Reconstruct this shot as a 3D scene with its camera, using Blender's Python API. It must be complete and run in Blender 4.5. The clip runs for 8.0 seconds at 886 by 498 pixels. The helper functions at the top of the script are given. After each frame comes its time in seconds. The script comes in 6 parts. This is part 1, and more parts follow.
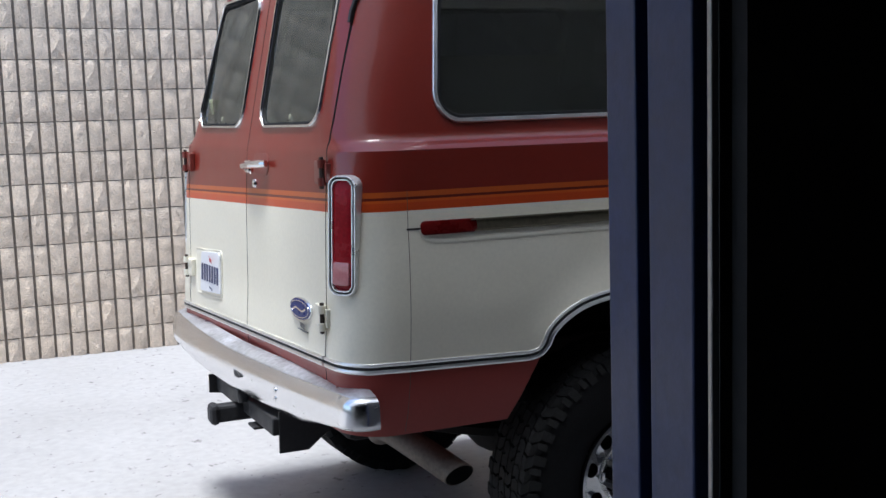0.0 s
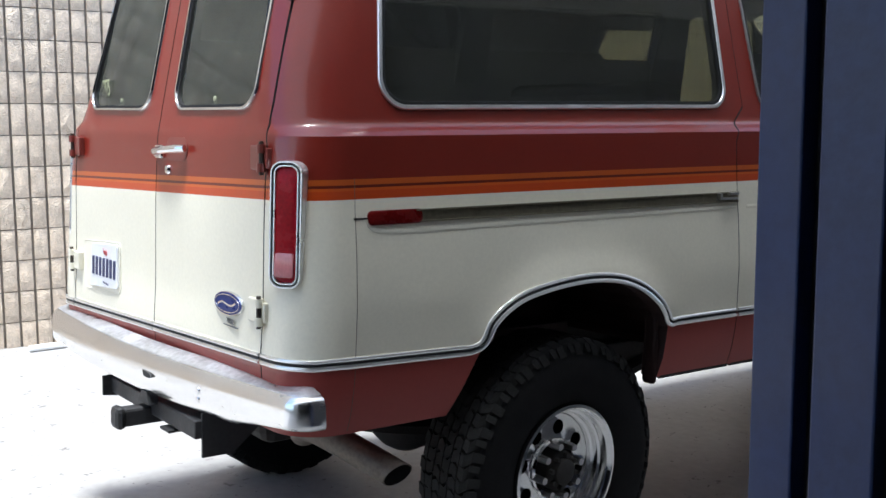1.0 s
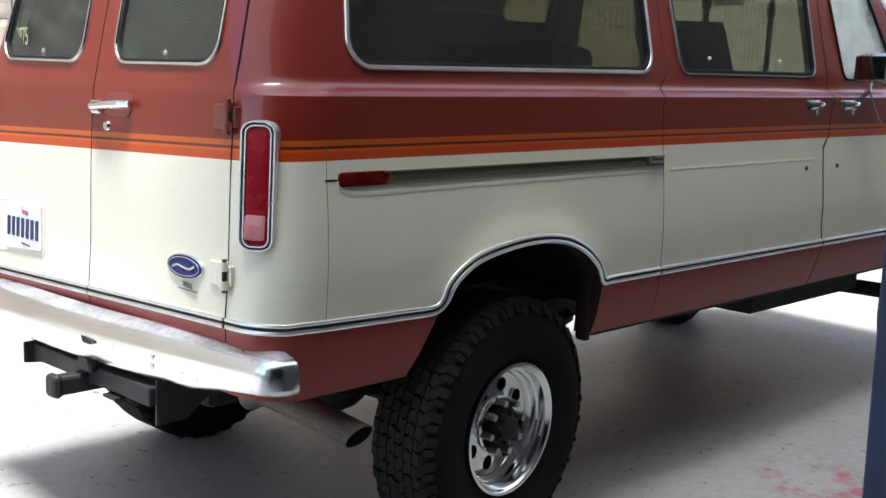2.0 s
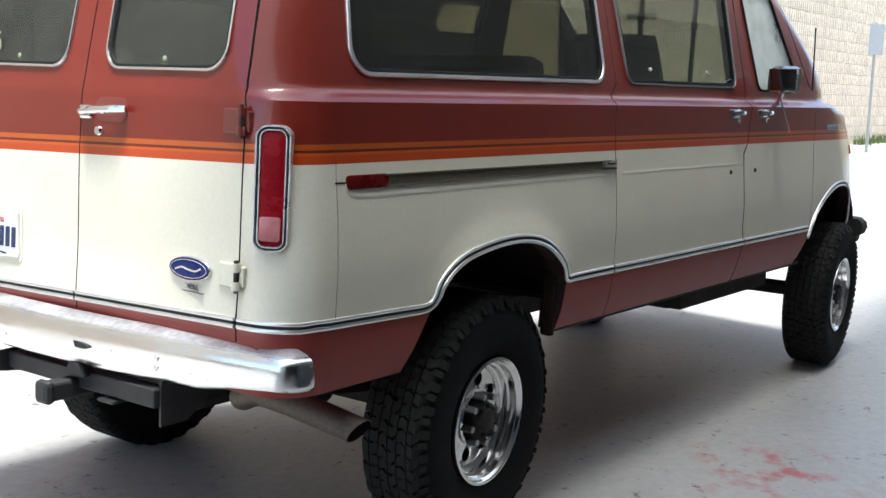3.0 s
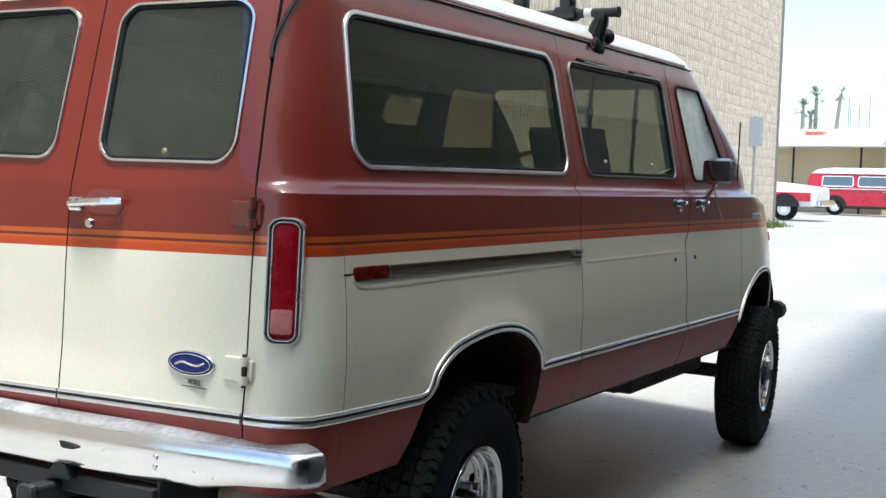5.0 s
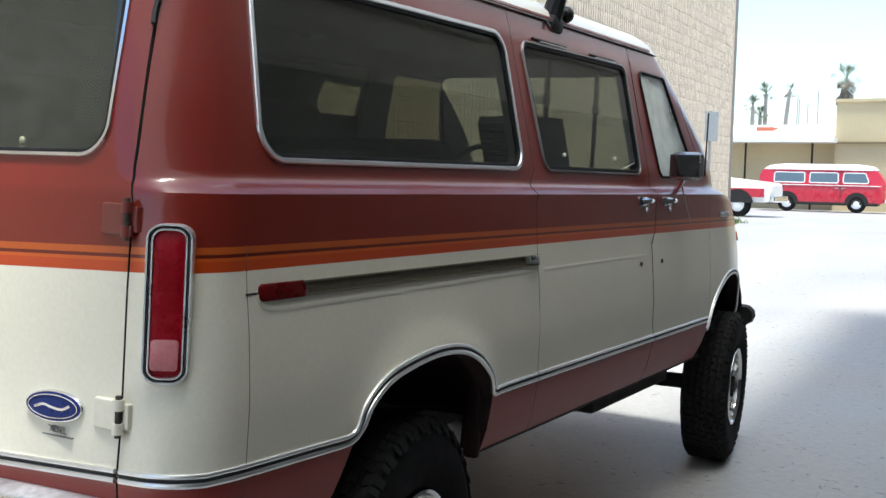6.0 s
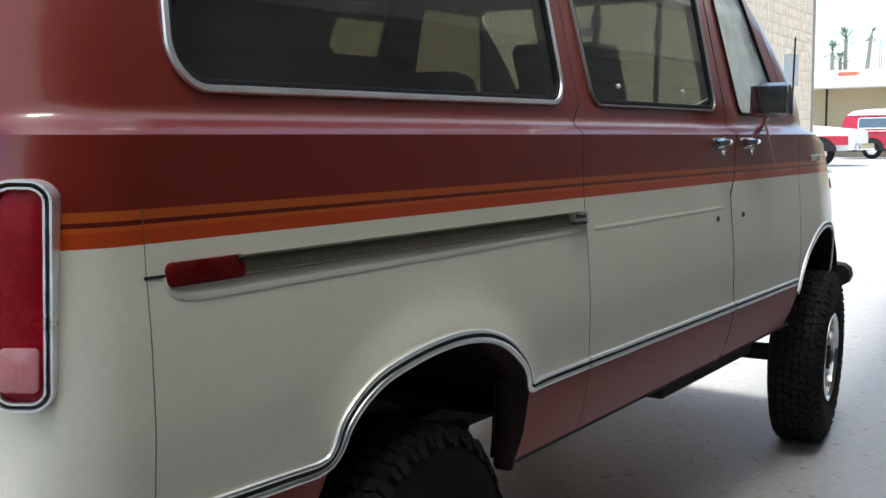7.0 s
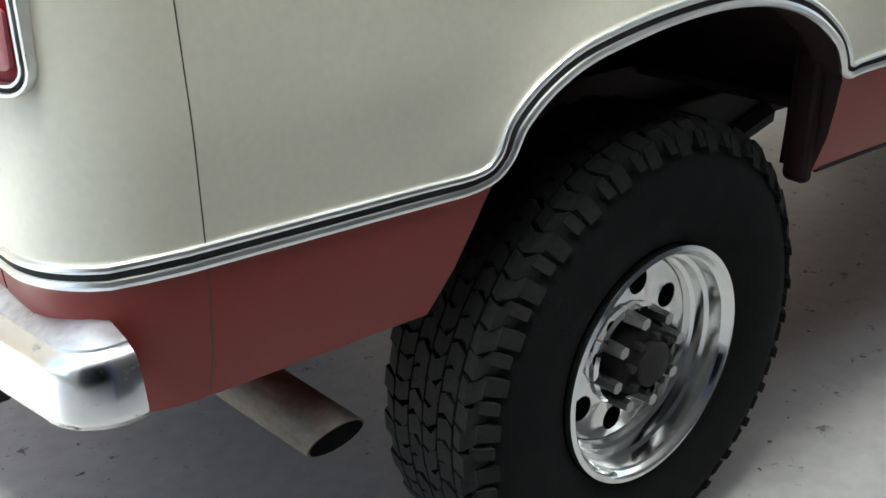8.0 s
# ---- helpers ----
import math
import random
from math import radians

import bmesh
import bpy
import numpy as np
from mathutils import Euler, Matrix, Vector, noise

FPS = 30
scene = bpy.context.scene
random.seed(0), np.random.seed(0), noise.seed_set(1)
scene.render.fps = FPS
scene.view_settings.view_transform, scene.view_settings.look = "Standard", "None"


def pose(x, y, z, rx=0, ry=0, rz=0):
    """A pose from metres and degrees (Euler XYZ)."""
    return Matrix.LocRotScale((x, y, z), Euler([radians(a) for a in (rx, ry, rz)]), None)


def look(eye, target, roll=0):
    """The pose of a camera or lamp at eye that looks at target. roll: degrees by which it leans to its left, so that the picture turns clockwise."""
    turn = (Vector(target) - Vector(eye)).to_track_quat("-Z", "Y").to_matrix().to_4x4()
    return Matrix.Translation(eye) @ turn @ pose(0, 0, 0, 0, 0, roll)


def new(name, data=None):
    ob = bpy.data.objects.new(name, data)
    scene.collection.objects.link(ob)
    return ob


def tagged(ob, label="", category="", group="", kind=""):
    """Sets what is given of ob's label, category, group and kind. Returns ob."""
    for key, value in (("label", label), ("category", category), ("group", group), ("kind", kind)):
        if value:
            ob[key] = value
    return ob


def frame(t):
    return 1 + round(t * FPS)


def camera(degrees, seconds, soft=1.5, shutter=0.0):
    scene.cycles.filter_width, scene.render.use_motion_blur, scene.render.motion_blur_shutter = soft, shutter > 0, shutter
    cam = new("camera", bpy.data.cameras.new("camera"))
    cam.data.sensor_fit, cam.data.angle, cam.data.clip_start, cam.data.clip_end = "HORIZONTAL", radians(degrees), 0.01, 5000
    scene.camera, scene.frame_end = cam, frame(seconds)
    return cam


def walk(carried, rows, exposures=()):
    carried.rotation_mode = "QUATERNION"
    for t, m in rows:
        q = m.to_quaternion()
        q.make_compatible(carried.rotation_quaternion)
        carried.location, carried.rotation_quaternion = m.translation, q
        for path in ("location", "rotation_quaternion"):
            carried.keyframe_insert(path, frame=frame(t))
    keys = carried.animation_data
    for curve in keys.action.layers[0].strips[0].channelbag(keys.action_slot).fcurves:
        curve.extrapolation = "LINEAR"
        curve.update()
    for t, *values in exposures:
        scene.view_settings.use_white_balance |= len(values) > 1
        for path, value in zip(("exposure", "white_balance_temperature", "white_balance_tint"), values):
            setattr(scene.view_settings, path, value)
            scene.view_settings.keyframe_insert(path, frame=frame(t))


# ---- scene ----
cam = camera(46.0, 8.0)
PATH = [
    (0, (-0.953, -2.696, 1.734), (-0.129, -0.894, 1.465), -0.7),
    (0.5, (-1.094, -2.555, 1.727), (-0.113, -0.833, 1.458), 0.4),
    (1, (-1.233, -2.427, 1.69), (-0.1, -0.801, 1.426), 1.1),
    (1.5, (-1.383, -2.345, 1.69), (-0.122, -0.819, 1.399), 1.6),
    (1.7, (-1.448, -2.292, 1.704), (-0.138, -0.814, 1.392), 2.1),
    (2.8, (-1.799, -1.981, 1.686), (-0.275, -0.73, 1.351), 2.9),
    (3, (-1.9, -1.996, 1.673), (-0.345, -0.777, 1.365), 3.0),
    (3.5, (-2.147, -1.969, 1.671), (-0.528, -0.831, 1.382), 3.3),
    (4, (-2.24, -1.862, 1.684), (-0.591, -0.749, 1.479), 3.5),
    (4.5, (-2.234, -1.796, 1.681), (-0.564, -0.704, 1.532), 3.4),
    (4.7, (-2.207, -1.772, 1.672), (-0.529, -0.693, 1.533), 3.3),
    (5.8, (-1.75, -1.548, 1.67), (-0.015, -0.563, 1.534), 2.9),
    (6, (-1.624, -1.486, 1.673), (0.116, -0.508, 1.538), 3.0),
    (6.5, (-1.28, -1.356, 1.652), (0.447, -0.353, 1.548), 2.4),
    (7, (-0.913, -1.249, 1.618), (0.749, -0.157, 1.406), 1.0),
    (7.2, (-0.772, -1.214, 1.605), (0.823, -0.06, 1.256), 0.5),
    (7.3, (-0.705, -1.184, 1.585), (0.852, 0.001, 1.17), 0.1),
    (7.5, (-0.558, -1.103, 1.579), (0.894, 0.142, 0.996), 0.7),
    (7.8, (-0.381, -1.056, 1.532), (0.865, 0.312, 0.773), -0.8),
    (8, (-0.235, -1.067, 1.523), (0.801, 0.412, 0.664), -1.9),
]
# the van stands a little askew on the sloping yard: its own frame, x forward, y across from its right side, z up
VAN = Matrix.Translation((1.1, 0.9, 0)) @ Vector((-0.012, 0.024, 1)).rotation_difference(Vector((0, 0, 1))).to_matrix().to_4x4() @ Matrix.Translation((-1.1, -0.9, 0))
LOOKS = [(0, 0.9, 5850, 10), (0.5, 1.15, 5850, 9), (1.0, 1.35, 6000, 7), (1.5, 1.42, 6150, 6), (3.0, 1.5, 6300, 5), (3.5, 1.5, 6400, 5), (4.0, 1.32, 6350, 5), (4.5, 1.15, 6300, 4), (6.5, 1.1, 6400, 5), (7.0, 1.25, 6350, 5), (7.5, 1.42, 6300, 4), (8.0, 1.95, 6400, 1)]
walk(cam, [(t, VAN @ look(eye, target, roll)) for t, eye, target, roll in PATH], LOOKS)

# ---- light ----
world = bpy.data.worlds.new("sky")
scene.world = world
world.use_nodes = True
wn = world.node_tree.nodes
sky = wn.new("ShaderNodeTexSky")
sky.sky_type, sky.sun_disc = "NISHITA", False
sky.sun_elevation, sky.sun_rotation = radians(80), radians(194)
sky.air_density, sky.dust_density, sky.ozone_density = 1.0, 1.4, 0.5
wn["Background"].inputs["Strength"].default_value = 0.15
world.node_tree.links.new(sky.outputs["Color"], wn["Background"].inputs["Color"])
sun = new("sun", bpy.data.lights.new("sun", "SUN"))
sun.data.energy, sun.data.angle, sun.data.color = 3.4, radians(13), (1.0, 0.97, 0.92)
sun.matrix_world = look((-1.8, -0.9, 10), (0, 0, 0))


# ---- materials ----
def material(name, color, rough=0.5, metal=0.0, spread=0.12, scale=6.0, fine=60.0, bump=0.0, coat=0.0, rough_spread=0.1, spec=0.5, stretch=(1, 1, 1)):
    """Base colour varied at two scales, with roughness and relief that follow."""
    m = bpy.data.materials.new(name)
    m.use_nodes = True
    nt = m.node_tree
    b = nt.nodes["Principled BSDF"]
    co = nt.nodes.new("ShaderNodeTexCoord")
    mp = nt.nodes.new("ShaderNodeMapping")
    mp.inputs["Scale"].default_value = stretch
    nt.links.new(co.outputs["Object"], mp.inputs["Vector"])
    n1, n2 = nt.nodes.new("ShaderNodeTexNoise"), nt.nodes.new("ShaderNodeTexNoise")
    n1.inputs["Scale"].default_value, n1.inputs["Detail"].default_value = scale, 5
    n2.inputs["Scale"].default_value, n2.inputs["Detail"].default_value = fine, 4
    for n in (n1, n2):
        nt.links.new(mp.outputs["Vector"], n.inputs["Vector"])
    add = nt.nodes.new("ShaderNodeMath")
    add.operation = "ADD"
    nt.links.new(n1.outputs["Fac"], add.inputs[0])
    nt.links.new(n2.outputs["Fac"], add.inputs[1])
    ramp = nt.nodes.new("ShaderNodeMapRange")
    ramp.inputs["From Min"].default_value, ramp.inputs["From Max"].default_value = 0.6, 1.4
    ramp.inputs["To Min"].default_value, ramp.inputs["To Max"].default_value = 1 - spread, 1 + spread
    nt.links.new(add.outputs[0], ramp.inputs["Value"])
    mul = nt.nodes.new("ShaderNodeVectorMath")
    mul.operation = "SCALE"
    mul.inputs[0].default_value = color
    nt.links.new(ramp.outputs["Result"], mul.inputs["Scale"])
    nt.links.new(mul.outputs["Vector"], b.inputs["Base Color"])
    rr = nt.nodes.new("ShaderNodeMapRange")
    rr.inputs["From Min"].default_value, rr.inputs["From Max"].default_value = 0.3, 0.7
    rr.inputs["To Min"].default_value, rr.inputs["To Max"].default_value = max(0.02, rough - rough_spread), min(1, rough + rough_spread)
    nt.links.new(n1.outputs["Fac"], rr.inputs["Value"])
    nt.links.new(rr.outputs["Result"], b.inputs["Roughness"])
    b.inputs["Metallic"].default_value = metal
    b.inputs["Specular IOR Level"].default_value = spec
    b.inputs["Coat Weight"].default_value = coat
    b.inputs["Coat Roughness"].default_value = 0.06
    if bump:
        bp = nt.nodes.new("ShaderNodeBump")
        bp.inputs["Strength"].default_value, bp.inputs["Distance"].default_value = 1.0, bump
        nt.links.new(n2.outputs["Fac"], bp.inputs["Height"])
        nt.links.new(bp.outputs["Normal"], b.inputs["Normal"])
    return m


def shade_of(m):
    return m.node_tree.nodes["Principled BSDF"]


LEAN = 0.014          # the body leans a little to its left


def paint_bands():
    """The van's paint: brick red above, an orange double stripe, cream below and red again under the trim, by height on the body."""
    m = material("two_tone_paint", (0.3, 0.05, 0.04), 0.36, 0.0, 0.0, 3.0, 90.0, 0.0, 0.5, 0.03, 0.28)
    nt = m.node_tree
    b = shade_of(m)
    b.inputs["Coat IOR"].default_value, b.inputs["Coat Roughness"].default_value = 1.6, 0.10
    co = next(n for n in nt.nodes if n.type == "TEX_COORD")
    sep = nt.nodes.new("ShaderNodeSeparateXYZ")
    nt.links.new(co.outputs["Object"], sep.inputs[0])
    mr = nt.nodes.new("ShaderNodeMapRange")
    mr.inputs["From Min"].default_value, mr.inputs["From Max"].default_value = 0.6, 2.6
    # the bands climb slightly towards the nose, as the body does
    lean = nt.nodes.new("ShaderNodeMath")
    lean.operation = "MULTIPLY_ADD"
    lean.inputs[1].default_value = LEAN + 0.024
    nt.links.new(sep.outputs["Y"], lean.inputs[0])
    nt.links.new(sep.outputs["Z"], lean.inputs[2])
    ahead = nt.nodes.new("ShaderNodeMath")
    ahead.operation = "MULTIPLY"
    ahead.inputs[1].default_value = 0.02
    nt.links.new(sep.outputs["X"], ahead.inputs[0])
    up, over, tilt = nt.nodes.new("ShaderNodeMath"), nt.nodes.new("ShaderNodeMath"), nt.nodes.new("ShaderNodeMath")
    up.operation, over.operation, tilt.operation = "ADD", "ADD", "DIVIDE"
    nt.links.new(lean.outputs[0], up.inputs[0])
    nt.links.new(ahead.outputs[0], up.inputs[1])
    over.inputs[1].default_value = 1.0
    nt.links.new(ahead.outputs[0], over.inputs[0])
    nt.links.new(up.outputs[0], tilt.inputs[0])
    nt.links.new(over.outputs[0], tilt.inputs[1])
    nt.links.new(tilt.outputs[0], mr.inputs["Value"])
    # the lower panels are duller than the rest
    above = nt.nodes.new("ShaderNodeMapRange")
    above.inputs["From Min"].default_value, above.inputs["From Max"].default_value = 0.97, 0.98
    above.inputs["To Min"].default_value, above.inputs["To Max"].default_value = 0.08, 0.62
    nt.links.new(tilt.outputs[0], above.inputs["Value"])
    nt.links.new(above.outputs["Result"], b.inputs["Coat Weight"])
    ramp = nt.nodes.new("ShaderNodeValToRGB")
    cr = ramp.color_ramp
    cr.interpolation = "CONSTANT"
    red, low, cream, orange, dark = (0.190, 0.0185, 0.0105, 1), (0.300, 0.050, 0.040, 1), (0.79, 0.755, 0.625, 1), (0.50, 0.060, 0.009, 1), (0.13, 0.012, 0.008, 1)
    bands = [(0.6, low), (0.986, cream), (1.437, orange), (1.463, (0.56, 0.102, 0.012, 1)), (1.475, dark), (1.482, (0.48, 0.095, 0.014, 1)), (1.491, red)]
    cr.elements[0].position, cr.elements[0].color = 0, bands[0][1]
    cr.elements[1].position, cr.elements[1].color = (bands[1][0] - 0.6) / 2, bands[1][1]
    for z, c in bands[2:]:
        cr.elements.new((z - 0.6) / 2).color = c
    nt.links.new(mr.outputs["Result"], ramp.inputs["Fac"])
    mul = next(n for n in nt.nodes if n.type == "VECT_MATH")
    rng = next(n for n in nt.nodes if n.type == "MAP_RANGE" and n.outputs["Result"].links and n.outputs["Result"].links[0].to_node == mul)
    rng.inputs["To Min"].default_value, rng.inputs["To Max"].default_value = 0.93, 1.04
    nt.links.new(ramp.outputs["Color"], mul.inputs[0])
    # shallow waves in the old sheet metal
    wave, dent = nt.nodes.new("ShaderNodeTexNoise"), nt.nodes.new("ShaderNodeBump")
    wave.inputs["Scale"].default_value, wave.inputs["Detail"].default_value = 3.2, 2
    dent.inputs["Strength"].default_value, dent.inputs["Distance"].default_value = 0.5, 0.006
    nt.links.new(co.outputs["Object"], wave.inputs["Vector"])
    nt.links.new(wave.outputs["Fac"], dent.inputs["Height"])
    nt.links.new(dent.outputs["Normal"], b.inputs["Normal"])
    nt.links.new(dent.outputs["Normal"], b.inputs["Coat Normal"])
    return m


def glass(name, tint, rough=0.0, dust_sheen=0.02, film_tone=(0.47, 0.51, 0.46)):
    """Tinted see-through glass with a dusty film, for one pane a painted sky sheen, glossier towards grazing."""
    m = bpy.data.materials.new(name)
    m.use_nodes = True
    nt = m.node_tree
    nt.nodes.remove(nt.nodes["Principled BSDF"])
    tr, gl, mix, fr = nt.nodes.new("ShaderNodeBsdfTransparent"), nt.nodes.new("ShaderNodeBsdfGlossy"), nt.nodes.new("ShaderNodeMixShader"), nt.nodes.new("ShaderNodeLayerWeight")
    power, lift = nt.nodes.new("ShaderNodeMath"), nt.nodes.new("ShaderNodeMath")
    power.operation, lift.operation = "POWER", "MULTIPLY_ADD"
    power.inputs[1].default_value, lift.inputs[1].default_value, lift.inputs[2].default_value = 5, 0.92, 0.075
    nt.links.new(fr.outputs["Facing"], power.inputs[0])
    nt.links.new(power.outputs[0], lift.inputs[0])
    tr.inputs["Color"].default_value = (*tint, 1)
    gl.inputs["Roughness"].default_value = 0.02 + rough
    gl.inputs["Color"].default_value = (0.95, 0.97, 1.0, 1)
    nt.links.new(lift.outputs[0], mix.inputs["Fac"])
    nt.links.new(tr.outputs[0], mix.inputs[1])
    nt.links.new(gl.outputs[0], mix.inputs[2])
    film, over, spots, amount = nt.nodes.new("ShaderNodeBsdfDiffuse"), nt.nodes.new("ShaderNodeMixShader"), nt.nodes.new("ShaderNodeTexNoise"), nt.nodes.new("ShaderNodeMapRange")
    film.inputs["Color"].default_value = (*film_tone, 1)
    spots.inputs["Scale"].default_value, spots.inputs["Detail"].default_value = 5, 6
    nt.links.new(nt.nodes.new("ShaderNodeTexCoord").outputs["Object"], spots.inputs["Vector"])
    amount.inputs["From Min"].default_value, amount.inputs["From Max"].default_value = 0.3, 0.7
    amount.inputs["To Min"].default_value, amount.inputs["To Max"].default_value = dust_sheen * 0.6, dust_sheen * 1.4
    nt.links.new(spots.outputs["Fac"], amount.inputs["Value"])
    nt.links.new(amount.outputs["Result"], over.inputs["Fac"])
    nt.links.new(mix.outputs[0], over.inputs[1])
    nt.links.new(film.outputs[0], over.inputs[2])
    nt.links.new(over.outputs[0], nt.nodes["Material Output"].inputs["Surface"])
    return m


def cell_pattern(m):
    """Varies the pane's film by a slanted net of fine pale cells."""
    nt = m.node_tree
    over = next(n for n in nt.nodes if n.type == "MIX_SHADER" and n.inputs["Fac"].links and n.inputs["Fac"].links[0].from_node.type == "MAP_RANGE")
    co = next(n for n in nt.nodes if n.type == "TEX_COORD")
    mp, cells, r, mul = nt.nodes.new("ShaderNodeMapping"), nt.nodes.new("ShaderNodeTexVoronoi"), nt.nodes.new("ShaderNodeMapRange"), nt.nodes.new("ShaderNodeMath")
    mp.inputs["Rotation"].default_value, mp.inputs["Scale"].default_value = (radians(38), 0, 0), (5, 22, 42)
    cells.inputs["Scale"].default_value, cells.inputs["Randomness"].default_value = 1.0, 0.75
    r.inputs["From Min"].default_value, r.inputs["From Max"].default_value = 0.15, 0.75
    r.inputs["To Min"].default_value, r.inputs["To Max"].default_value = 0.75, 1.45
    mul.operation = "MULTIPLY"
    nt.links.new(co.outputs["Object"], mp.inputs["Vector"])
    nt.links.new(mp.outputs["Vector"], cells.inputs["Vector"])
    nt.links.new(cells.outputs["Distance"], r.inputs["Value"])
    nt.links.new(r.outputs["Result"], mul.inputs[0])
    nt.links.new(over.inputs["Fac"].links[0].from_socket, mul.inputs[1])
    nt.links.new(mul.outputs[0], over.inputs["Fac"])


PAINT = paint_bands()
ROOF_WHITE = material("roof_white_paint", (0.72, 0.71, 0.66), 0.4, 0, 0.06, 4, 50, 0, 0.3)
CHROME = material("chrome", (0.78, 0.78, 0.78), 0.09, 1.0, 0.06, 14, 90, 0, 0, 0.05)
WORN_CHROME = material("worn_chrome", (0.84, 0.84, 0.84), 0.19, 1.0, 0.06, 9, 70, 0.0002, 0, 0.08)


def scuff(m, where, cover, tone, end=None):
    """Sparse dark scuffs and scratches over a metal, all over or only towards one end in y."""
    nt, b = m.node_tree, shade_of(m)
    co, mp, n, r = nt.nodes.new("ShaderNodeTexCoord"), nt.nodes.new("ShaderNodeMapping"), nt.nodes.new("ShaderNodeTexNoise"), nt.nodes.new("ShaderNodeMapRange")
    mp.inputs["Scale"].default_value = where
    n.inputs["Scale"].default_value, n.inputs["Detail"].default_value, n.inputs["Roughness"].default_value = 1.0, 8, 0.7
    r.inputs["From Min"].default_value, r.inputs["From Max"].default_value = cover, cover + 0.05
    nt.links.new(co.outputs["Object"], mp.inputs["Vector"])
    nt.links.new(mp.outputs["Vector"], n.inputs["Vector"])
    nt.links.new(n.outputs["Fac"], r.inputs["Value"])
    amount = r.outputs["Result"]
    if end:
        sep, fade, both = nt.nodes.new("ShaderNodeSeparateXYZ"), nt.nodes.new("ShaderNodeMapRange"), nt.nodes.new("ShaderNodeMath")
        fade.inputs["From Min"].default_value, fade.inputs["From Max"].default_value = end
        both.operation = "MULTIPLY"
        nt.links.new(co.outputs["Object"], sep.inputs[0])
        nt.links.new(sep.outputs["Y"], fade.inputs["Value"])
        nt.links.new(fade.outputs["Result"], both.inputs[0])
        nt.links.new(amount, both.inputs[1])
        amount = both.outputs[0]
    for socket, value in (("Base Color", (*tone, 1)), ("Roughness", 0.55)):
        old = b.inputs[socket].links[0].from_socket
        mix = nt.nodes.new("ShaderNodeMix")
        if socket == "Base Color":
            mix.data_type = "RGBA"
        else:
            mix.data_type = "FLOAT"
        slots = [s for s in mix.inputs if s.enabled]
        nt.links.new(amount, slots[0])
        nt.links.new(old, slots[1])
        slots[2].default_value = value
        nt.links.new([s for s in mix.outputs if s.enabled][0], b.inputs[socket])


scuff(WORN_CHROME, (9, 6, 22), 0.64, (0.22, 0.20, 0.19))
scuff(WORN_CHROME, (26, 12, 60), 0.62, (0.12, 0.11, 0.10), (0.10, 0.03))
ALLOY = material("polished_alloy", (0.80, 0.80, 0.79), 0.13, 1.0, 0.05, 12, 80, 0, 0, 0.06)
RUBBER = material("black_rubber", (0.018, 0.018, 0.019), 0.75, 0, 0.25, 20, 200, 0.0008)
TYRE = material("tyre_rubber", (0.0085, 0.0085, 0.009), 0.85, 0, 0.3, 14, 150, 0.001, spec=0.14)
TREAD = material("dusty_tread_rubber", (0.014, 0.0138, 0.0135), 0.85, 0, 0.45, 18, 120, 0.001, spec=0.25)
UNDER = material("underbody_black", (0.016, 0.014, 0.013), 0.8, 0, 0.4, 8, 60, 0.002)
RUST = material("rusty_steel", (0.075, 0.062, 0.052), 0.75, 0.4, 0.5, 12, 90, 0.002)
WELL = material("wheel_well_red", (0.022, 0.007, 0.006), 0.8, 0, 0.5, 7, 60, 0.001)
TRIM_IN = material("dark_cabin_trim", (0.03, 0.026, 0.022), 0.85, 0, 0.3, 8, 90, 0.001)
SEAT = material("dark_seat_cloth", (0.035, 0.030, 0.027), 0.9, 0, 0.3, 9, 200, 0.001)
TINT = glass("tinted_glass", (0.53, 0.54, 0.46), dust_sheen=0.02)
REAR_TINT = glass("rear_tinted_glass", (0.46, 0.50, 0.42), 0.03, dust_sheen=0.028)
cell_pattern(REAR_TINT)
DEEP_TINT = glass("deep_tinted_glass", (0.035, 0.035, 0.03), dust_sheen=0.008)
FAR_DOOR = glass("smoky_door_glass", (0.66, 0.66, 0.58), dust_sheen=0.05)
BRIGHT_TRIM = material("brushed_window_trim", (0.88, 0.88, 0.87), 0.34, 1.0, 0.06, 14, 90, 0, 0, 0.05)
PIPE_TRIM = material("dull_window_trim", (0.30, 0.29, 0.28), 0.45, 1.0, 0.10, 14, 90, 0, 0, 0.05)
CLEAR = glass("clear_glass", (0.92, 0.95, 0.94))
# the pale film paints the sky's reflection onto the front door glass
SKY_PANE = glass("sky_pane_glass", (0.90, 0.94, 0.93), dust_sheen=0.40, film_tone=(0.80, 0.86, 0.86))
REDLENS = material("red_lens", (0.25, 0.004, 0.011), 0.25, 0, 0.3, 16, 120, 0, 0.0, spec=0.15)
BLUE = material("blue_steel_paint", (0.015, 0.029, 0.095), 0.5, 0, 0.25, 5, 60, 0.0006)
CREAM = material("cream_paint", (0.79, 0.755, 0.625), 0.35, 0, 0.05, 8, 60, 0, 0.4)


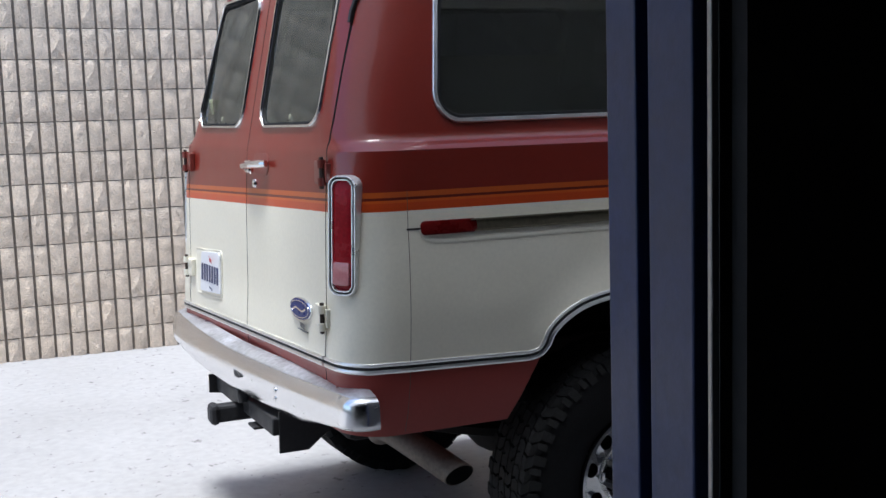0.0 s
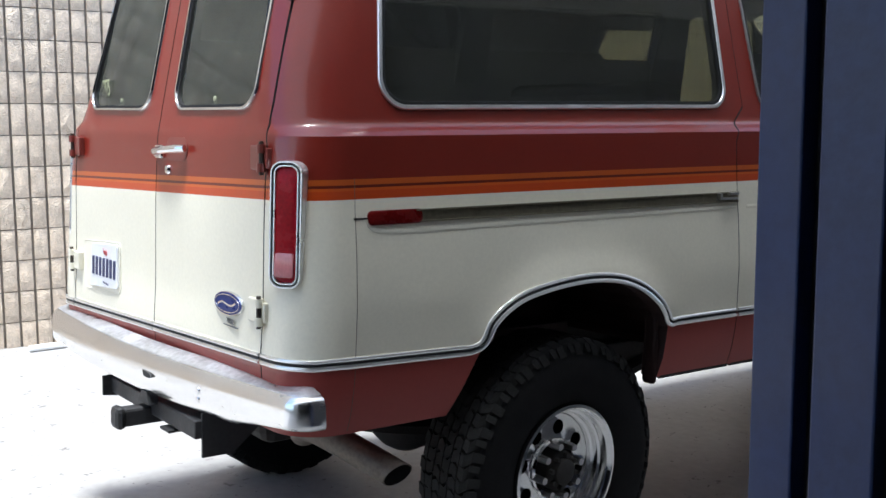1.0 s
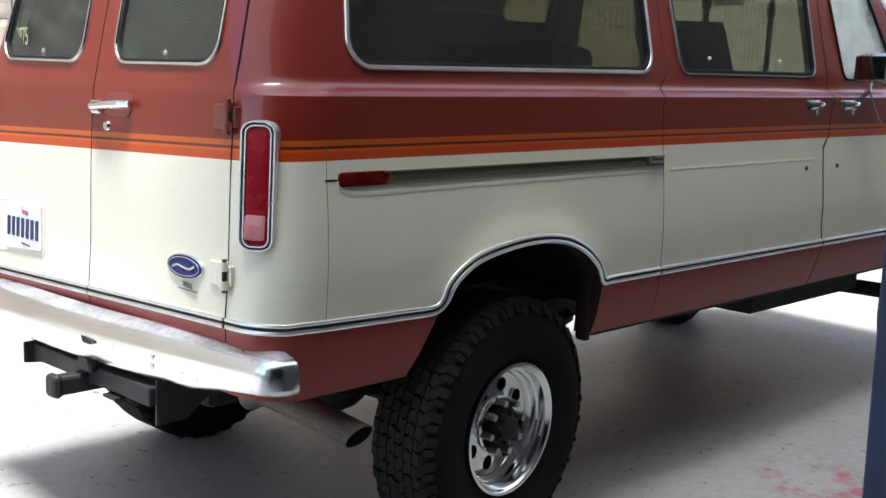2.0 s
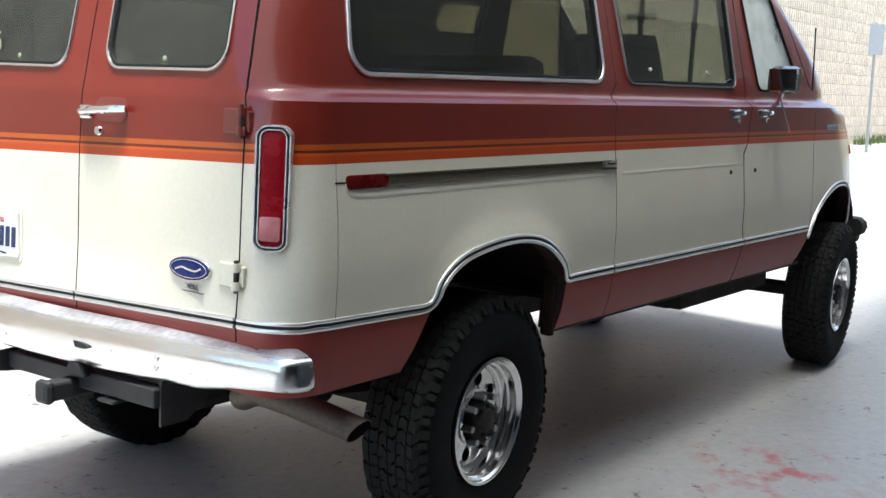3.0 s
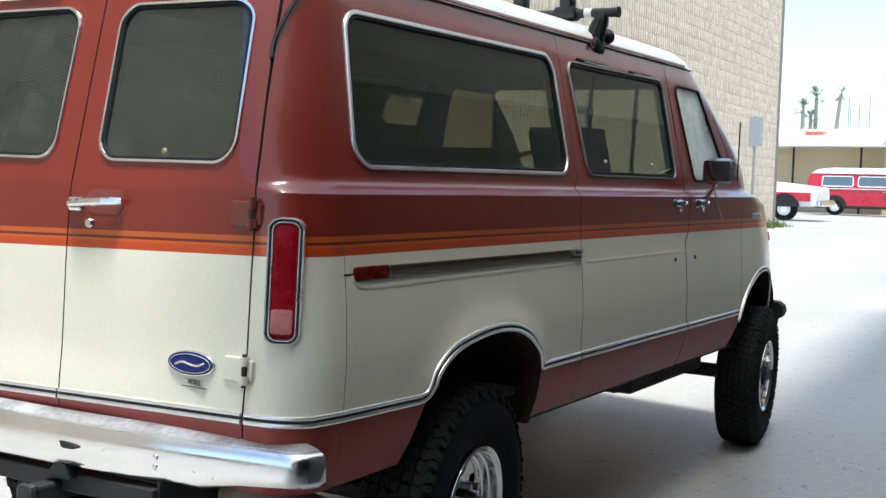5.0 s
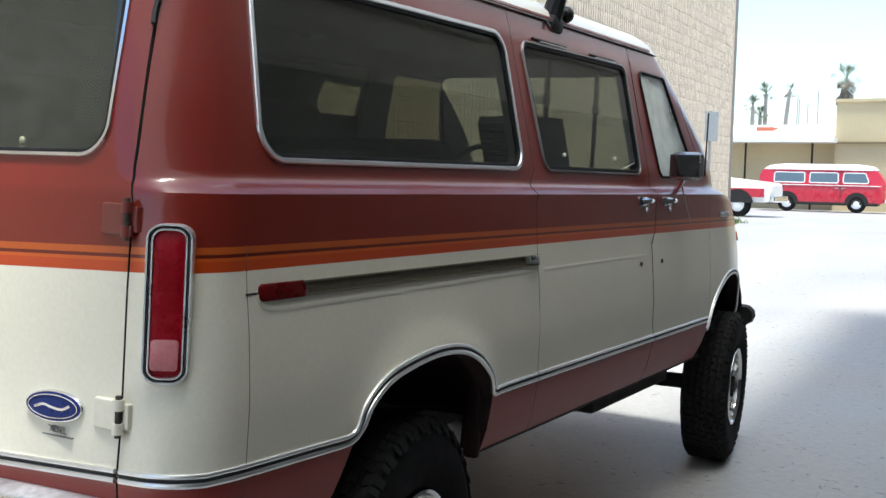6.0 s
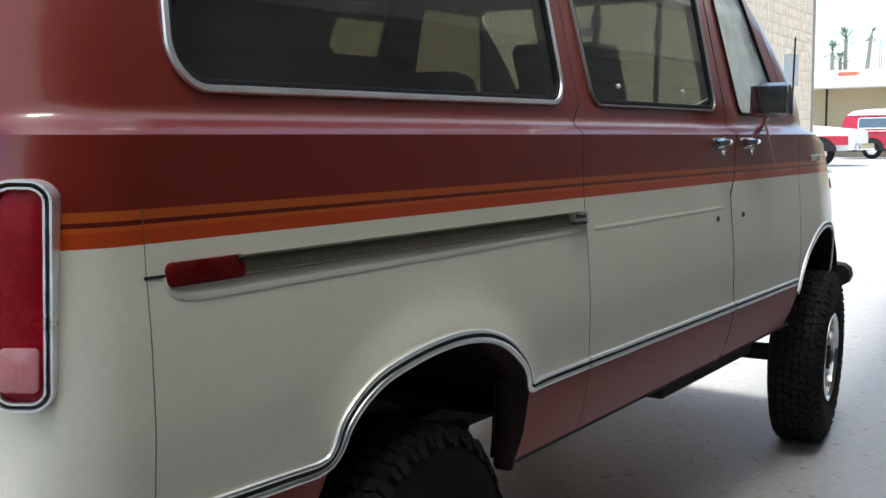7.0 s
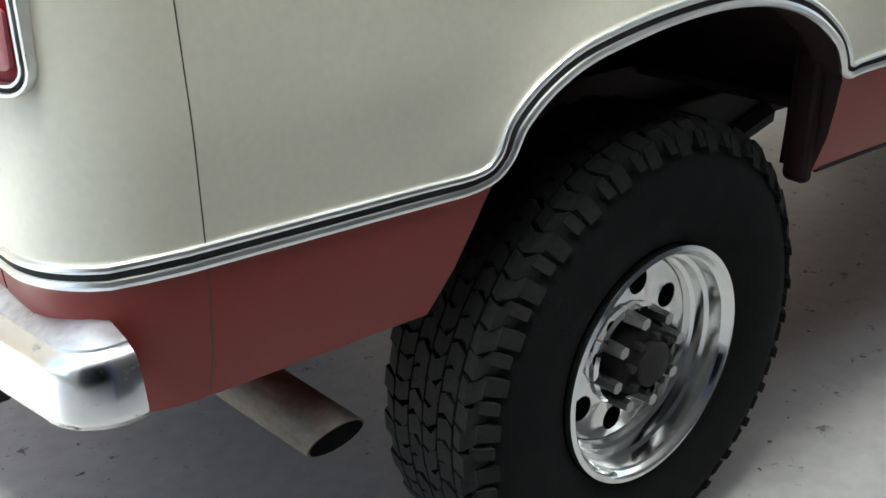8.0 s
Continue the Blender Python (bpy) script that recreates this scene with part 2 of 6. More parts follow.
def concrete():
    m = material("yard_concrete", (0.33, 0.324, 0.318), 0.5, 0, 0.16, 0.7, 22, 0.0006)
    nt = m.node_tree
    b = shade_of(m)
    co = next(n for n in nt.nodes if n.type == "TEX_COORD")
    base = b.inputs["Base Color"].links[0].from_socket
    spots = nt.nodes.new("ShaderNodeTexNoise")
    spots.inputs["Scale"].default_value, spots.inputs["Detail"].default_value = 13, 7
    spots.inputs["Roughness"].default_value, spots.inputs["Distortion"].default_value = 0.68, 0.4
    nt.links.new(co.outputs["Object"], spots.inputs["Vector"])
    r = nt.nodes.new("ShaderNodeMapRange")
    r.inputs["From Min"].default_value, r.inputs["From Max"].default_value = 0.62, 0.68
    nt.links.new(spots.outputs["Fac"], r.inputs["Value"])
    mix = nt.nodes.new("ShaderNodeMix")
    mix.data_type = "RGBA"
    nt.links.new(r.outputs["Result"], mix.inputs["Factor"])
    nt.links.new(base, mix.inputs["A"])
    mix.inputs["B"].default_value = (0.10, 0.095, 0.09, 1)
    drops = nt.nodes.new("ShaderNodeTexNoise")
    drops.inputs["Scale"].default_value, drops.inputs["Detail"].default_value = 34, 3
    nt.links.new(co.outputs["Object"], drops.inputs["Vector"])
    dr = nt.nodes.new("ShaderNodeMapRange")
    dr.inputs["From Min"].default_value, dr.inputs["From Max"].default_value = 0.70, 0.74
    nt.links.new(drops.outputs["Fac"], dr.inputs["Value"])
    mixd = nt.nodes.new("ShaderNodeMix")
    mixd.data_type = "RGBA"
    nt.links.new(dr.outputs["Result"], mixd.inputs["Factor"])
    nt.links.new(mix.outputs["Result"], mixd.inputs["A"])
    mixd.inputs["B"].default_value = (0.06, 0.058, 0.056, 1)
    # a patch of spilt red paint, broken by wear
    sep = nt.nodes.new("ShaderNodeSeparateXYZ")
    nt.links.new(co.outputs["Object"], sep.inputs[0])
    dist = nt.nodes.new("ShaderNodeVectorMath")
    dist.operation = "DISTANCE"
    nt.links.new(co.outputs["Object"], dist.inputs[0])
    dist.inputs[1].default_value = (2.45, -0.50, 0)
    ring = nt.nodes.new("ShaderNodeMapRange")
    ring.inputs["From Min"].default_value, ring.inputs["From Max"].default_value = 0.55, 0.15
    nt.links.new(dist.outputs["Value"], ring.inputs["Value"])
    wear = nt.nodes.new("ShaderNodeTexNoise")
    wear.inputs["Scale"].default_value, wear.inputs["Detail"].default_value = 4.5, 9
    wear.inputs["Roughness"].default_value = 0.7
    nt.links.new(co.outputs["Object"], wear.inputs["Vector"])
    wr = nt.nodes.new("ShaderNodeMapRange")
    wr.inputs["From Min"].default_value, wr.inputs["From Max"].default_value = 0.5, 0.62
    nt.links.new(wear.outputs["Fac"], wr.inputs["Value"])
    both = nt.nodes.new("ShaderNodeMath")
    both.operation = "MULTIPLY"
    nt.links.new(ring.outputs["Result"], both.inputs[0])
    nt.links.new(wr.outputs["Result"], both.inputs[1])
    mix2 = nt.nodes.new("ShaderNodeMix")
    mix2.data_type = "RGBA"
    nt.links.new(both.outputs[0], mix2.inputs["Factor"])
    nt.links.new(mixd.outputs["Result"], mix2.inputs["A"])
    mix2.inputs["B"].default_value = (0.36, 0.10, 0.10, 1)
    nt.links.new(mix2.outputs["Result"], b.inputs["Base Color"])
    return m


CONCRETE = concrete()


def block_material():
    """Split concrete block, each rib and block a little different."""
    m = material("split_face_block", (0.68, 0.56, 0.425), 0.95, 0, 0.24, 14, 95, 0.010)
    nt = m.node_tree
    b = shade_of(m)
    geo, info = nt.nodes.new("ShaderNodeNewGeometry"), nt.nodes.new("ShaderNodeObjectInfo")
    mp = next(n for n in nt.nodes if n.type == "MAPPING")
    nt.links.new(geo.outputs["Position"], mp.inputs["Vector"])
    val = b.inputs["Base Color"].links[0].from_socket
    for src, lo, hi in ((geo.outputs["Random Per Island"], 0.91, 1.07), (info.outputs["Random"], 0.95, 1.04)):
        r, mul = nt.nodes.new("ShaderNodeMapRange"), nt.nodes.new("ShaderNodeVectorMath")
        r.inputs["To Min"].default_value, r.inputs["To Max"].default_value = lo, hi
        mul.operation = "SCALE"
        nt.links.new(src, r.inputs["Value"])
        nt.links.new(val, mul.inputs[0])
        nt.links.new(r.outputs["Result"], mul.inputs["Scale"])
        val = mul.outputs["Vector"]
    nt.links.new(val, b.inputs["Base Color"])
    return m


BLOCK = block_material()
MORTAR = material("block_groove", (0.22, 0.19, 0.155), 0.95, 0, 0.2, 5, 60, 0.002)
# near-black, so the unlit room's darkness is put into the colour
UNLIT_WALL = material("unlit_workshop_wall", (0.014, 0.014, 0.015), 0.9, 0, 0.3, 2, 40, 0.001)
DARK_SLATS = material("dark_slat_paint", (0.055, 0.056, 0.062), 0.6, 0, 0.2, 3, 50, 0.001)
SHADE_SHEET = bpy.data.materials.new("translucent_sheet")
SHADE_SHEET.use_nodes = True
net, thread, weave = SHADE_SHEET.node_tree.nodes.new("ShaderNodeBsdfTransparent"), SHADE_SHEET.node_tree.nodes.new("ShaderNodeBsdfTranslucent"), SHADE_SHEET.node_tree.nodes.new("ShaderNodeMixShader")
thread.inputs["Color"].default_value = (0.46, 0.455, 0.44, 1)
weave.inputs["Fac"].default_value = 0.60
SHADE_SHEET.node_tree.links.new(net.outputs[0], weave.inputs[1])
SHADE_SHEET.node_tree.links.new(thread.outputs[0], weave.inputs[2])
SHADE_SHEET.node_tree.links.new(weave.outputs[0], SHADE_SHEET.node_tree.nodes["Material Output"].inputs["Surface"])
STUCCO = material("pale_stucco", (0.25, 0.245, 0.235), 0.95, 0, 0.12, 1.5, 50, 0.003)


# ---- building helpers ----
def link_mesh(name, bm, mats):
    me = bpy.data.meshes.new(name)
    bm.normal_update()
    bm.to_mesh(me)
    bm.free()
    for m in (mats if isinstance(mats, (list, tuple)) else [mats]):
        me.materials.append(m)
    return new(name, me)


def part(name, bm, mats, parent, label="", smooth=False):
    ob = link_mesh(name, bm, mats)
    ob.parent = parent
    if label:
        ob["label"] = label
    if smooth:
        smooth_by_angle(ob.data)
    return ob


def smooth_by_angle(me, angle=35):
    bm = bmesh.new()
    bm.from_mesh(me)
    for f in bm.faces:
        f.smooth = True
    for e in bm.edges:
        e.smooth = len(e.link_faces) == 2 and e.calc_face_angle(0) < radians(angle)
    bm.to_mesh(me)
    bm.free()


def thing(name, label, category, group="", m=Matrix()):
    ob = new(name)
    ob.matrix_world = m
    return tagged(ob, label, category, group)


def box(bm, x0, x1, y0, y1, z0, z1, bevel=0.0, mat=0):
    vs = [bm.verts.new((x, y, z)) for x in (x0, x1) for y in (y0, y1) for z in (z0, z1)]
    fs = [bm.faces.new([vs[i] for i in q]) for q in ((0, 1, 3, 2), (4, 6, 7, 5), (0, 4, 5, 1), (2, 3, 7, 6), (0, 2, 6, 4), (1, 5, 7, 3))]
    for f in fs:
        f.material_index = mat
    if bevel:
        bmesh.ops.bevel(bm, geom=list({e for f in fs for e in f.edges}), offset=bevel, segments=2, profile=0.5, affect="EDGES")
    return bm


def boxed(x0, x1, y0, y1, z0, z1, bevel=0.0):
    return box(bmesh.new(), x0, x1, y0, y1, z0, z1, bevel)


def prism(points, axis, a, b):
    """A closed prism over a polygon of (u, v) points: axis 'y' takes (x, z), 'x' takes (y, z), 'z' takes (x, y)."""
    put = {"y": lambda u, v, w: (u, w, v), "x": lambda u, v, w: (w, u, v), "z": lambda u, v, w: (u, v, w)}[axis]
    bm = bmesh.new()
    lo, hi = [bm.verts.new(put(u, v, a)) for u, v in points], [bm.verts.new(put(u, v, b)) for u, v in points]
    bm.faces.new(lo), bm.faces.new(hi)
    n = len(points)
    for i in range(n):
        bm.faces.new((lo[i], lo[(i + 1) % n], hi[(i + 1) % n], hi[i]))
    bmesh.ops.recalc_face_normals(bm, faces=bm.faces)
    return bm


def rounded(corners, r, seg=6):
    """A polygon with its corners rounded."""
    out = []
    n = len(corners)
    for i in range(n):
        p, a, b = Vector(corners[i]), Vector(corners[i - 1]), Vector(corners[(i + 1) % n])
        u, v = (a - p).normalized(), (b - p).normalized()
        half = u.angle(v) / 2
        d = r / math.tan(half)
        c = p + (u + v).normalized() * (r / math.sin(half))
        s, e = p + u * d - c, p + v * d - c
        for k in range(seg + 1):
            f = k / seg
            w = (s * (1 - f) + e * f).normalized() * r
            out.append(tuple(c + w))
    return out


def tube(points, r, sides=8, closed=False, bm=None, radii=None):
    """A round bar along a line of points."""
    bm = bm or bmesh.new()
    pts = [Vector(p) for p in points]
    rings = []
    n = len(pts)
    ref = None
    for i, p in enumerate(pts):
        d = (pts[(i + 1) % n] - pts[i - 1]) if closed else (pts[min(i + 1, n - 1)] - pts[max(i - 1, 0)])
        d.normalize()
        if ref is None:
            ref = d.orthogonal().normalized()
        ref = (ref - d * ref.dot(d)).normalized()
        o = d.cross(ref)
        rr = radii[i] if radii else r
        rings.append([bm.verts.new(p + ref * (rr * math.cos(2 * math.pi * k / sides)) + o * (rr * math.sin(2 * math.pi * k / sides))) for k in range(sides)])
    for i in range(n if closed else n - 1):
        a, b = rings[i], rings[(i + 1) % n]
        for k in range(sides):
            bm.faces.new((a[k], a[(k + 1) % sides], b[(k + 1) % sides], b[k]))
    if not closed:
        bm.faces.new(rings[0][::-1]), bm.faces.new(rings[-1])
    bmesh.ops.recalc_face_normals(bm, faces=bm.faces)
    return bm


def band(points, normals, width, depth, closed=False, sink=0.004, crown=True):
    """A strip that lies on a surface along points, raised by depth, of that width across."""
    bm = bmesh.new()
    pts, nrm = [Vector(p) for p in points], [Vector(q).normalized() for q in normals]
    rings, n = [], len(pts)
    for i, p in enumerate(pts):
        d = (pts[(i + 1) % n] - pts[i - 1]) if closed else (pts[min(i + 1, n - 1)] - pts[max(i - 1, 0)])
        w = nrm[i].cross(d).normalized() * (width / 2)
        q = nrm[i]
        ring = [p - w - q * sink, p - w + q * depth * 0.6, p - w * 0.7 + q * depth, p + w * 0.7 + q * depth, p + w + q * depth * 0.6, p + w - q * sink] if crown else [p - w - q * sink, p - w + q * depth, p + w + q * depth, p + w - q * sink]
        rings.append([bm.verts.new(v) for v in ring])
    k = len(rings[0])
    for i in range(n if closed else n - 1):
        a, b = rings[i], rings[(i + 1) % n]
        for j in range(k):
            bm.faces.new((a[j], a[(j + 1) % k], b[(j + 1) % k], b[j]))
    if not closed:
        bm.faces.new(rings[0]), bm.faces.new(rings[-1])
    bmesh.ops.recalc_face_normals(bm, faces=bm.faces)
    return bm


def lathe(profile, sides=48, center=(0, 0, 0), bm=None, closed=False, caps=True):
    """Turns a profile of (radius, y) round the y axis."""
    bm = bm or bmesh.new()
    c = Vector(center)
    rings = []
    for r, y in profile:
        rings.append([bm.verts.new(c + Vector((r * math.cos(2 * math.pi * k / sides), y, r * math.sin(2 * math.pi * k / sides)))) for k in range(sides)])
    m = len(rings)
    for i in range(m if closed else m - 1):
        a, b = rings[i], rings[(i + 1) % m]
        for k in range(sides):
            bm.faces.new((a[k], a[(k + 1) % sides], b[(k + 1) % sides], b[k]))
    if caps and not closed:
        bm.faces.new(rings[0]), bm.faces.new(rings[-1])
    bmesh.ops.recalc_face_normals(bm, faces=bm.faces)
    return bm


def table(rows):
    """Straight interpolation through (key, value) rows."""
    ks, vs = [r[0] for r in rows], [r[1] for r in rows]
    return lambda k: float(np.interp(k, ks, vs))


def solid_op(ob, cutters, op="DIFFERENCE"):
    """Applies boolean cutters to a mesh object and drops them."""
    for c in cutters:
        md = ob.modifiers.new("cut", "BOOLEAN")
        md.operation, md.solver, md.object = op, "EXACT", c
        md.material_mode = "TRANSFER"
    bpy.context.view_layer.update()
    me = bpy.data.meshes.new_from_object(ob.evaluated_get(bpy.context.evaluated_depsgraph_get()))
    ob.modifiers.clear()
    ob.data = me
    return ob


def drop(obs):
    for o in obs:
        me = o.data
        bpy.data.objects.remove(o)
        if me.users == 0:
            bpy.data.meshes.remove(me)


# ---- ground ----
def smoothstep(a, b, v):
    f = min(1, max(0, (v - a) / (b - a)))
    return f * f * (3 - 2 * f)


UP = VAN.to_3x3() @ Vector((0, 0, 1))
FOOT = VAN @ Vector((1.1, 0.9, 0.091))


Z_FAR = 0.83          # level of the lot beyond the rise


def ground_z(x, y):
    near = FOOT.z - (UP.x * (max(-8, min(8, x)) - FOOT.x) + UP.y * (max(-8, min(8, y)) - FOOT.y)) / UP.z
    s = smoothstep(7, 21, x)
    return near * (1 - s) + Z_FAR * s


def steps(near, far, step, grow=1.35):
    out, v, s = [], near, step
    while v < far:
        out.append(v)
        s *= grow
        v += s
    return out + [far]


xs = sorted([-q for q in steps(8.5, 400, 0.6)] + [i * 0.5 for i in range(-16, 46)] + steps(23, 900, 0.8))
ys = sorted([-q for q in steps(8.5, 400, 0.6)] + [i * 0.5 for i in range(-16, 17)] + steps(8.5, 700, 0.6))
bm = bmesh.new()
grid = [[bm.verts.new((x, y, ground_z(x, y))) for y in ys] for x in xs]
for i in range(len(xs) - 1):
    for j in range(len(ys) - 1):
        bm.faces.new((grid[i][j], grid[i + 1][j], grid[i + 1][j + 1], grid[i][j + 1])).smooth = True
ground = link_mesh("ground", bm, CONCRETE)
tagged(ground, "pale grey concrete yard with scuffs and a red paint stain", "ground", kind="structure")

# ---- workshop that the camera leaves ----
H0, H1 = 3.3, 3.75
WALL_Y = 4.66         # face of the block wall beyond the van


def structure(name, bm, mats, label, category, kind="structure"):
    return tagged(link_mesh(name, bm, mats), label, category, kind=kind)


bm = bmesh.new()
# the western stretch is unseen, added to shade the yard there
for x0, x1, z0, z1 in ((-0.08, 15.0, 3.2, H1), (-9.0, -3.1, -0.6, H1), (-3.1, -0.08, H0, H1)):
    box(bm, x0, x1, -1.83, -1.745, z0, z1)
structure("wall_front", bm, STUCCO, "plain plastered workshop wall round the wide doorway", "wall")
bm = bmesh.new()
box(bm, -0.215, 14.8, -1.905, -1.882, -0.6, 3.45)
structure("wall_lining", bm, UNLIT_WALL, "unlit dark wall lining inside the workshop", "wall")
structure("wall_back", boxed(-3.4, 15.0, -9.2, -9.0, -0.6, H1), UNLIT_WALL, "dark back wall of the workshop", "wall")
structure("wall_side_far", boxed(14.8, 15.0, -9.0, -1.86, -0.6, H1), UNLIT_WALL, "dark side wall of the workshop", "wall")
structure("wall_side_near", boxed(-3.4, -3.2, -9.0, -1.86, -0.6, H1), UNLIT_WALL, "dark side wall of the workshop", "wall")
# unseen wall, added to keep low sky light from under the van
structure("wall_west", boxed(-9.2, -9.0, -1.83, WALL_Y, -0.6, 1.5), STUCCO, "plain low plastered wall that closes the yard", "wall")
structure("ceiling", boxed(-3.2, 14.8, -9.0, -1.84, 3.45, 3.6), UNLIT_WALL, "dark workshop ceiling", "ceiling")
structure("roof_slab", boxed(-3.5, 15.2, -9.4, -1.70, H1, H1 + 0.25), STUCCO, "flat workshop roof", "roof")

# unseen pale translucent sheet over the workshop front, added to soften the sun
bm = bmesh.new()
box(bm, -9.0, 11.0, -1.74, 0.08, H1 + 0.06, H1 + 0.066)
structure("awning", bm, SHADE_SHEET, "pale translucent sheet awning along the workshop front", "awning")

# unseen dark curtain of many slats beside the doorway, added to darken the van's reflections
bm = bmesh.new()
for k in range(38):
    box(bm, -0.08, 15.0, -1.83, -1.765 + (0.008 if k % 2 else 0.0), -0.6 + k * 0.1, -0.6 + (k + 1) * 0.1)
structure("roller_door", bm, DARK_SLATS, "dark closed roller door of the workshop front", "roller door")

# the blue steel frame of the doorway
jamb = thing("door_1", "blue painted steel door frame of the workshop doorway", "door frame")
jamb["kind"] = "structure"
part("outer_channel", boxed(-0.242, -0.06, -1.752, -1.693, -0.3, H0, 0.003), BLUE, jamb)
# black fills put the shade of the frame's grooves into the colour
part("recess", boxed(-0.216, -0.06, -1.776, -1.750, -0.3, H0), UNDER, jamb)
part("inner_channel", boxed(-0.242, -0.09, -1.853, -1.774, -0.3, H0, 0.003), BLUE, jamb)
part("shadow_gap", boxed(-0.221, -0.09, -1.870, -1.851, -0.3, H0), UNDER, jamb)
part("edge_strip", boxed(-0.237, -0.227, -1.877, -1.869, -0.3, H0, 0.002), PIPE_TRIM, jamb, "thin bright metal edge strip")




# ---- split-face block wall behind the van ----
BW, BH = 0.4064, 0.2032
WALL_X1 = 23.0


def block_mesh(seed, fine):
    """One split-face block with four ribs and sawn grooves, its face towards -y, its lower left corner at the origin."""
    rng = random.Random(seed)
    bm = bmesh.new()
    rib = BW / 4
    nx, nz = (3, 5) if fine else (2, 3)
    gap = 0.0025 if fine else 0.002
    for k in range(4):
        x0, x1 = k * rib + 0.009, (k + 1) * rib - 0.009
        rows = []
        for j in range(nz + 1):
            row = []
            for i in range(nx + 1):
                edge = i in (0, nx) or j in (0, nz)
                d = 0.0 + (rng.uniform(0.0, 0.006) if edge else rng.uniform(0.006, 0.017)) * (1 if fine else 0.55)
                row.append(bm.verts.new((x0 + (x1 - x0) * i / nx + (0 if edge else rng.uniform(-0.006, 0.006)), -d, gap + (BH - 0.001 - 2 * gap) * j / nz + (0 if edge else rng.uniform(-0.008, 0.008)))))
            rows.append(row)
        for j in range(nz):
            for i in range(nx):
                q = (rows[j][i], rows[j][i + 1], rows[j + 1][i + 1], rows[j + 1][i])
                if rng.random() < 0.5:
                    bm.faces.new((q[0], q[1], q[2])), bm.faces.new((q[0], q[2], q[3]))
                else:
                    bm.faces.new((q[0], q[1], q[3])), bm.faces.new((q[1], q[2], q[3]))
        back = [[bm.verts.new((x0, 0.03, z)), bm.verts.new((x1, 0.03, z))] for z in (0.003, BH - 0.004)]
        bm.faces.new([r[0] for r in rows][::-1] + [back[0][0], back[1][0]][0:2])
        bm.faces.new([r[nx] for r in rows] + [back[1][1], back[0][1]])
        bm.faces.new([back[0][0], back[0][1]] + rows[0][::-1])
        bm.faces.new([back[1][1], back[1][0]] + rows[nz])
    me = bpy.data.meshes.new("block")
    bmesh.ops.recalc_face_normals(bm, faces=bm.faces)
    bm.to_mesh(me)
    bm.free()
    me.materials.append(BLOCK)
    smooth_by_angle(me, 32)
    return me


far_wall = structure("wall_north", boxed(-9, WALL_X1, WALL_Y + 0.012, WALL_Y + 0.25, -0.4, 8.6), MORTAR, "tall tan split-face block wall with ribbed courses", "wall")

# ---- the van ----
van = thing("van", "red and cream lifted passenger van with chrome trim, parked", "van", m=VAN)
W = 0.888                     # half width
SKEW = -0.09
side_in = table([(0.70, 0.06), (0.80, 0.028), (0.86, 0.012), (0.95, 0.0), (1.15, 0.0), (1.30, 0.012), (1.42, 0.028), (1.585, 0.040), (1.613, 0.042), (1.621, 0.053), (1.637, 0.080), (1.647, 0.090), (1.68, 0.098), (2.20, 0.228), (2.27, 0.250), (2.30, 0.275)])
rear_x = table([(0.70, 0.03), (0.86, 0.008), (1.0, 0.0), (1.12, 0.008), (1.40, 0.013), (1.55, 0.020), (1.61, 0.024), (1.65, 0.032), (1.77, 0.055), (2.17, 0.134), (2.27, 0.157), (2.30, 0.172)])
front_x = table([(0.70, 4.94), (0.80, 4.99), (1.0, 5.03), (1.3, 5.01), (1.44, 4.97), (1.5, 4.94), (1.57, 4.85), (1.60, 4.70), (1.64, 4.50), (1.67, 4.44), (1.88, 4.27), (2.20, 3.76), (2.27, 3.64), (2.30, 3.56)])
rear_r = table([(0.7, 0.13), (1.5, 0.145), (1.7, 0.19), (2.3, 0.22)])
front_rx = table([(0.7, 0.85), (1.55, 0.85), (1.68, 0.40), (1.75, 0.26), (2.3, 0.22)])
front_ry = table([(0.7, 0.30), (1.55, 0.30), (1.68, 0.16), (1.75, 0.11), (2.3, 0.11)])


RISE = 0.02                   # the upper lines climb towards the nose


def climb(x, z):
    return RISE * max(0.0, z - 1.0) * x


def skewed(x, y, z):
    return Vector((x + SKEW * y, y, z + climb(x, z)))


def side_y(x, z):
    """The body's right side at x along the van (before its skew) and height z."""
    y, xr, r, xf = side_in(z), rear_x(z), rear_r(z), front_x(z)
    if x < xr + r:
        f = max(0, min(1, (xr + r - x) / r))
        y += r * (1 - math.sqrt(max(0, 1 - f * f)))
    # the pressed flare over the rear arch
    q = math.hypot((x - 1.0) / 0.42, (z - 0.80) / 0.375)
    y -= 0.022 * math.exp(-((q - 1.0) / 0.17) ** 2) * smoothstep(0.96, 1.06, z) * (1 if q > 1 else 1)
    rx, ry = front_rx(z), front_ry(z)
    if x > xf - rx:
        f = min(1, (x - xf + rx) / rx)
        y += ry * (1 - (1 - f ** 3) ** (1 / 3))
    return y


def side_point(x, z, out=0.0):
    e = 0.004
    dx = (side_y(x + e, z) - side_y(x - e, z)) / (2 * e)
    dz = (side_y(x, z + e) - side_y(x, z - e)) / (2 * e)
    n = Vector((dx, -1, dz)).normalized()
    p = Vector((x, side_y(x, z), z)) + n * out
    return skewed(*p), n


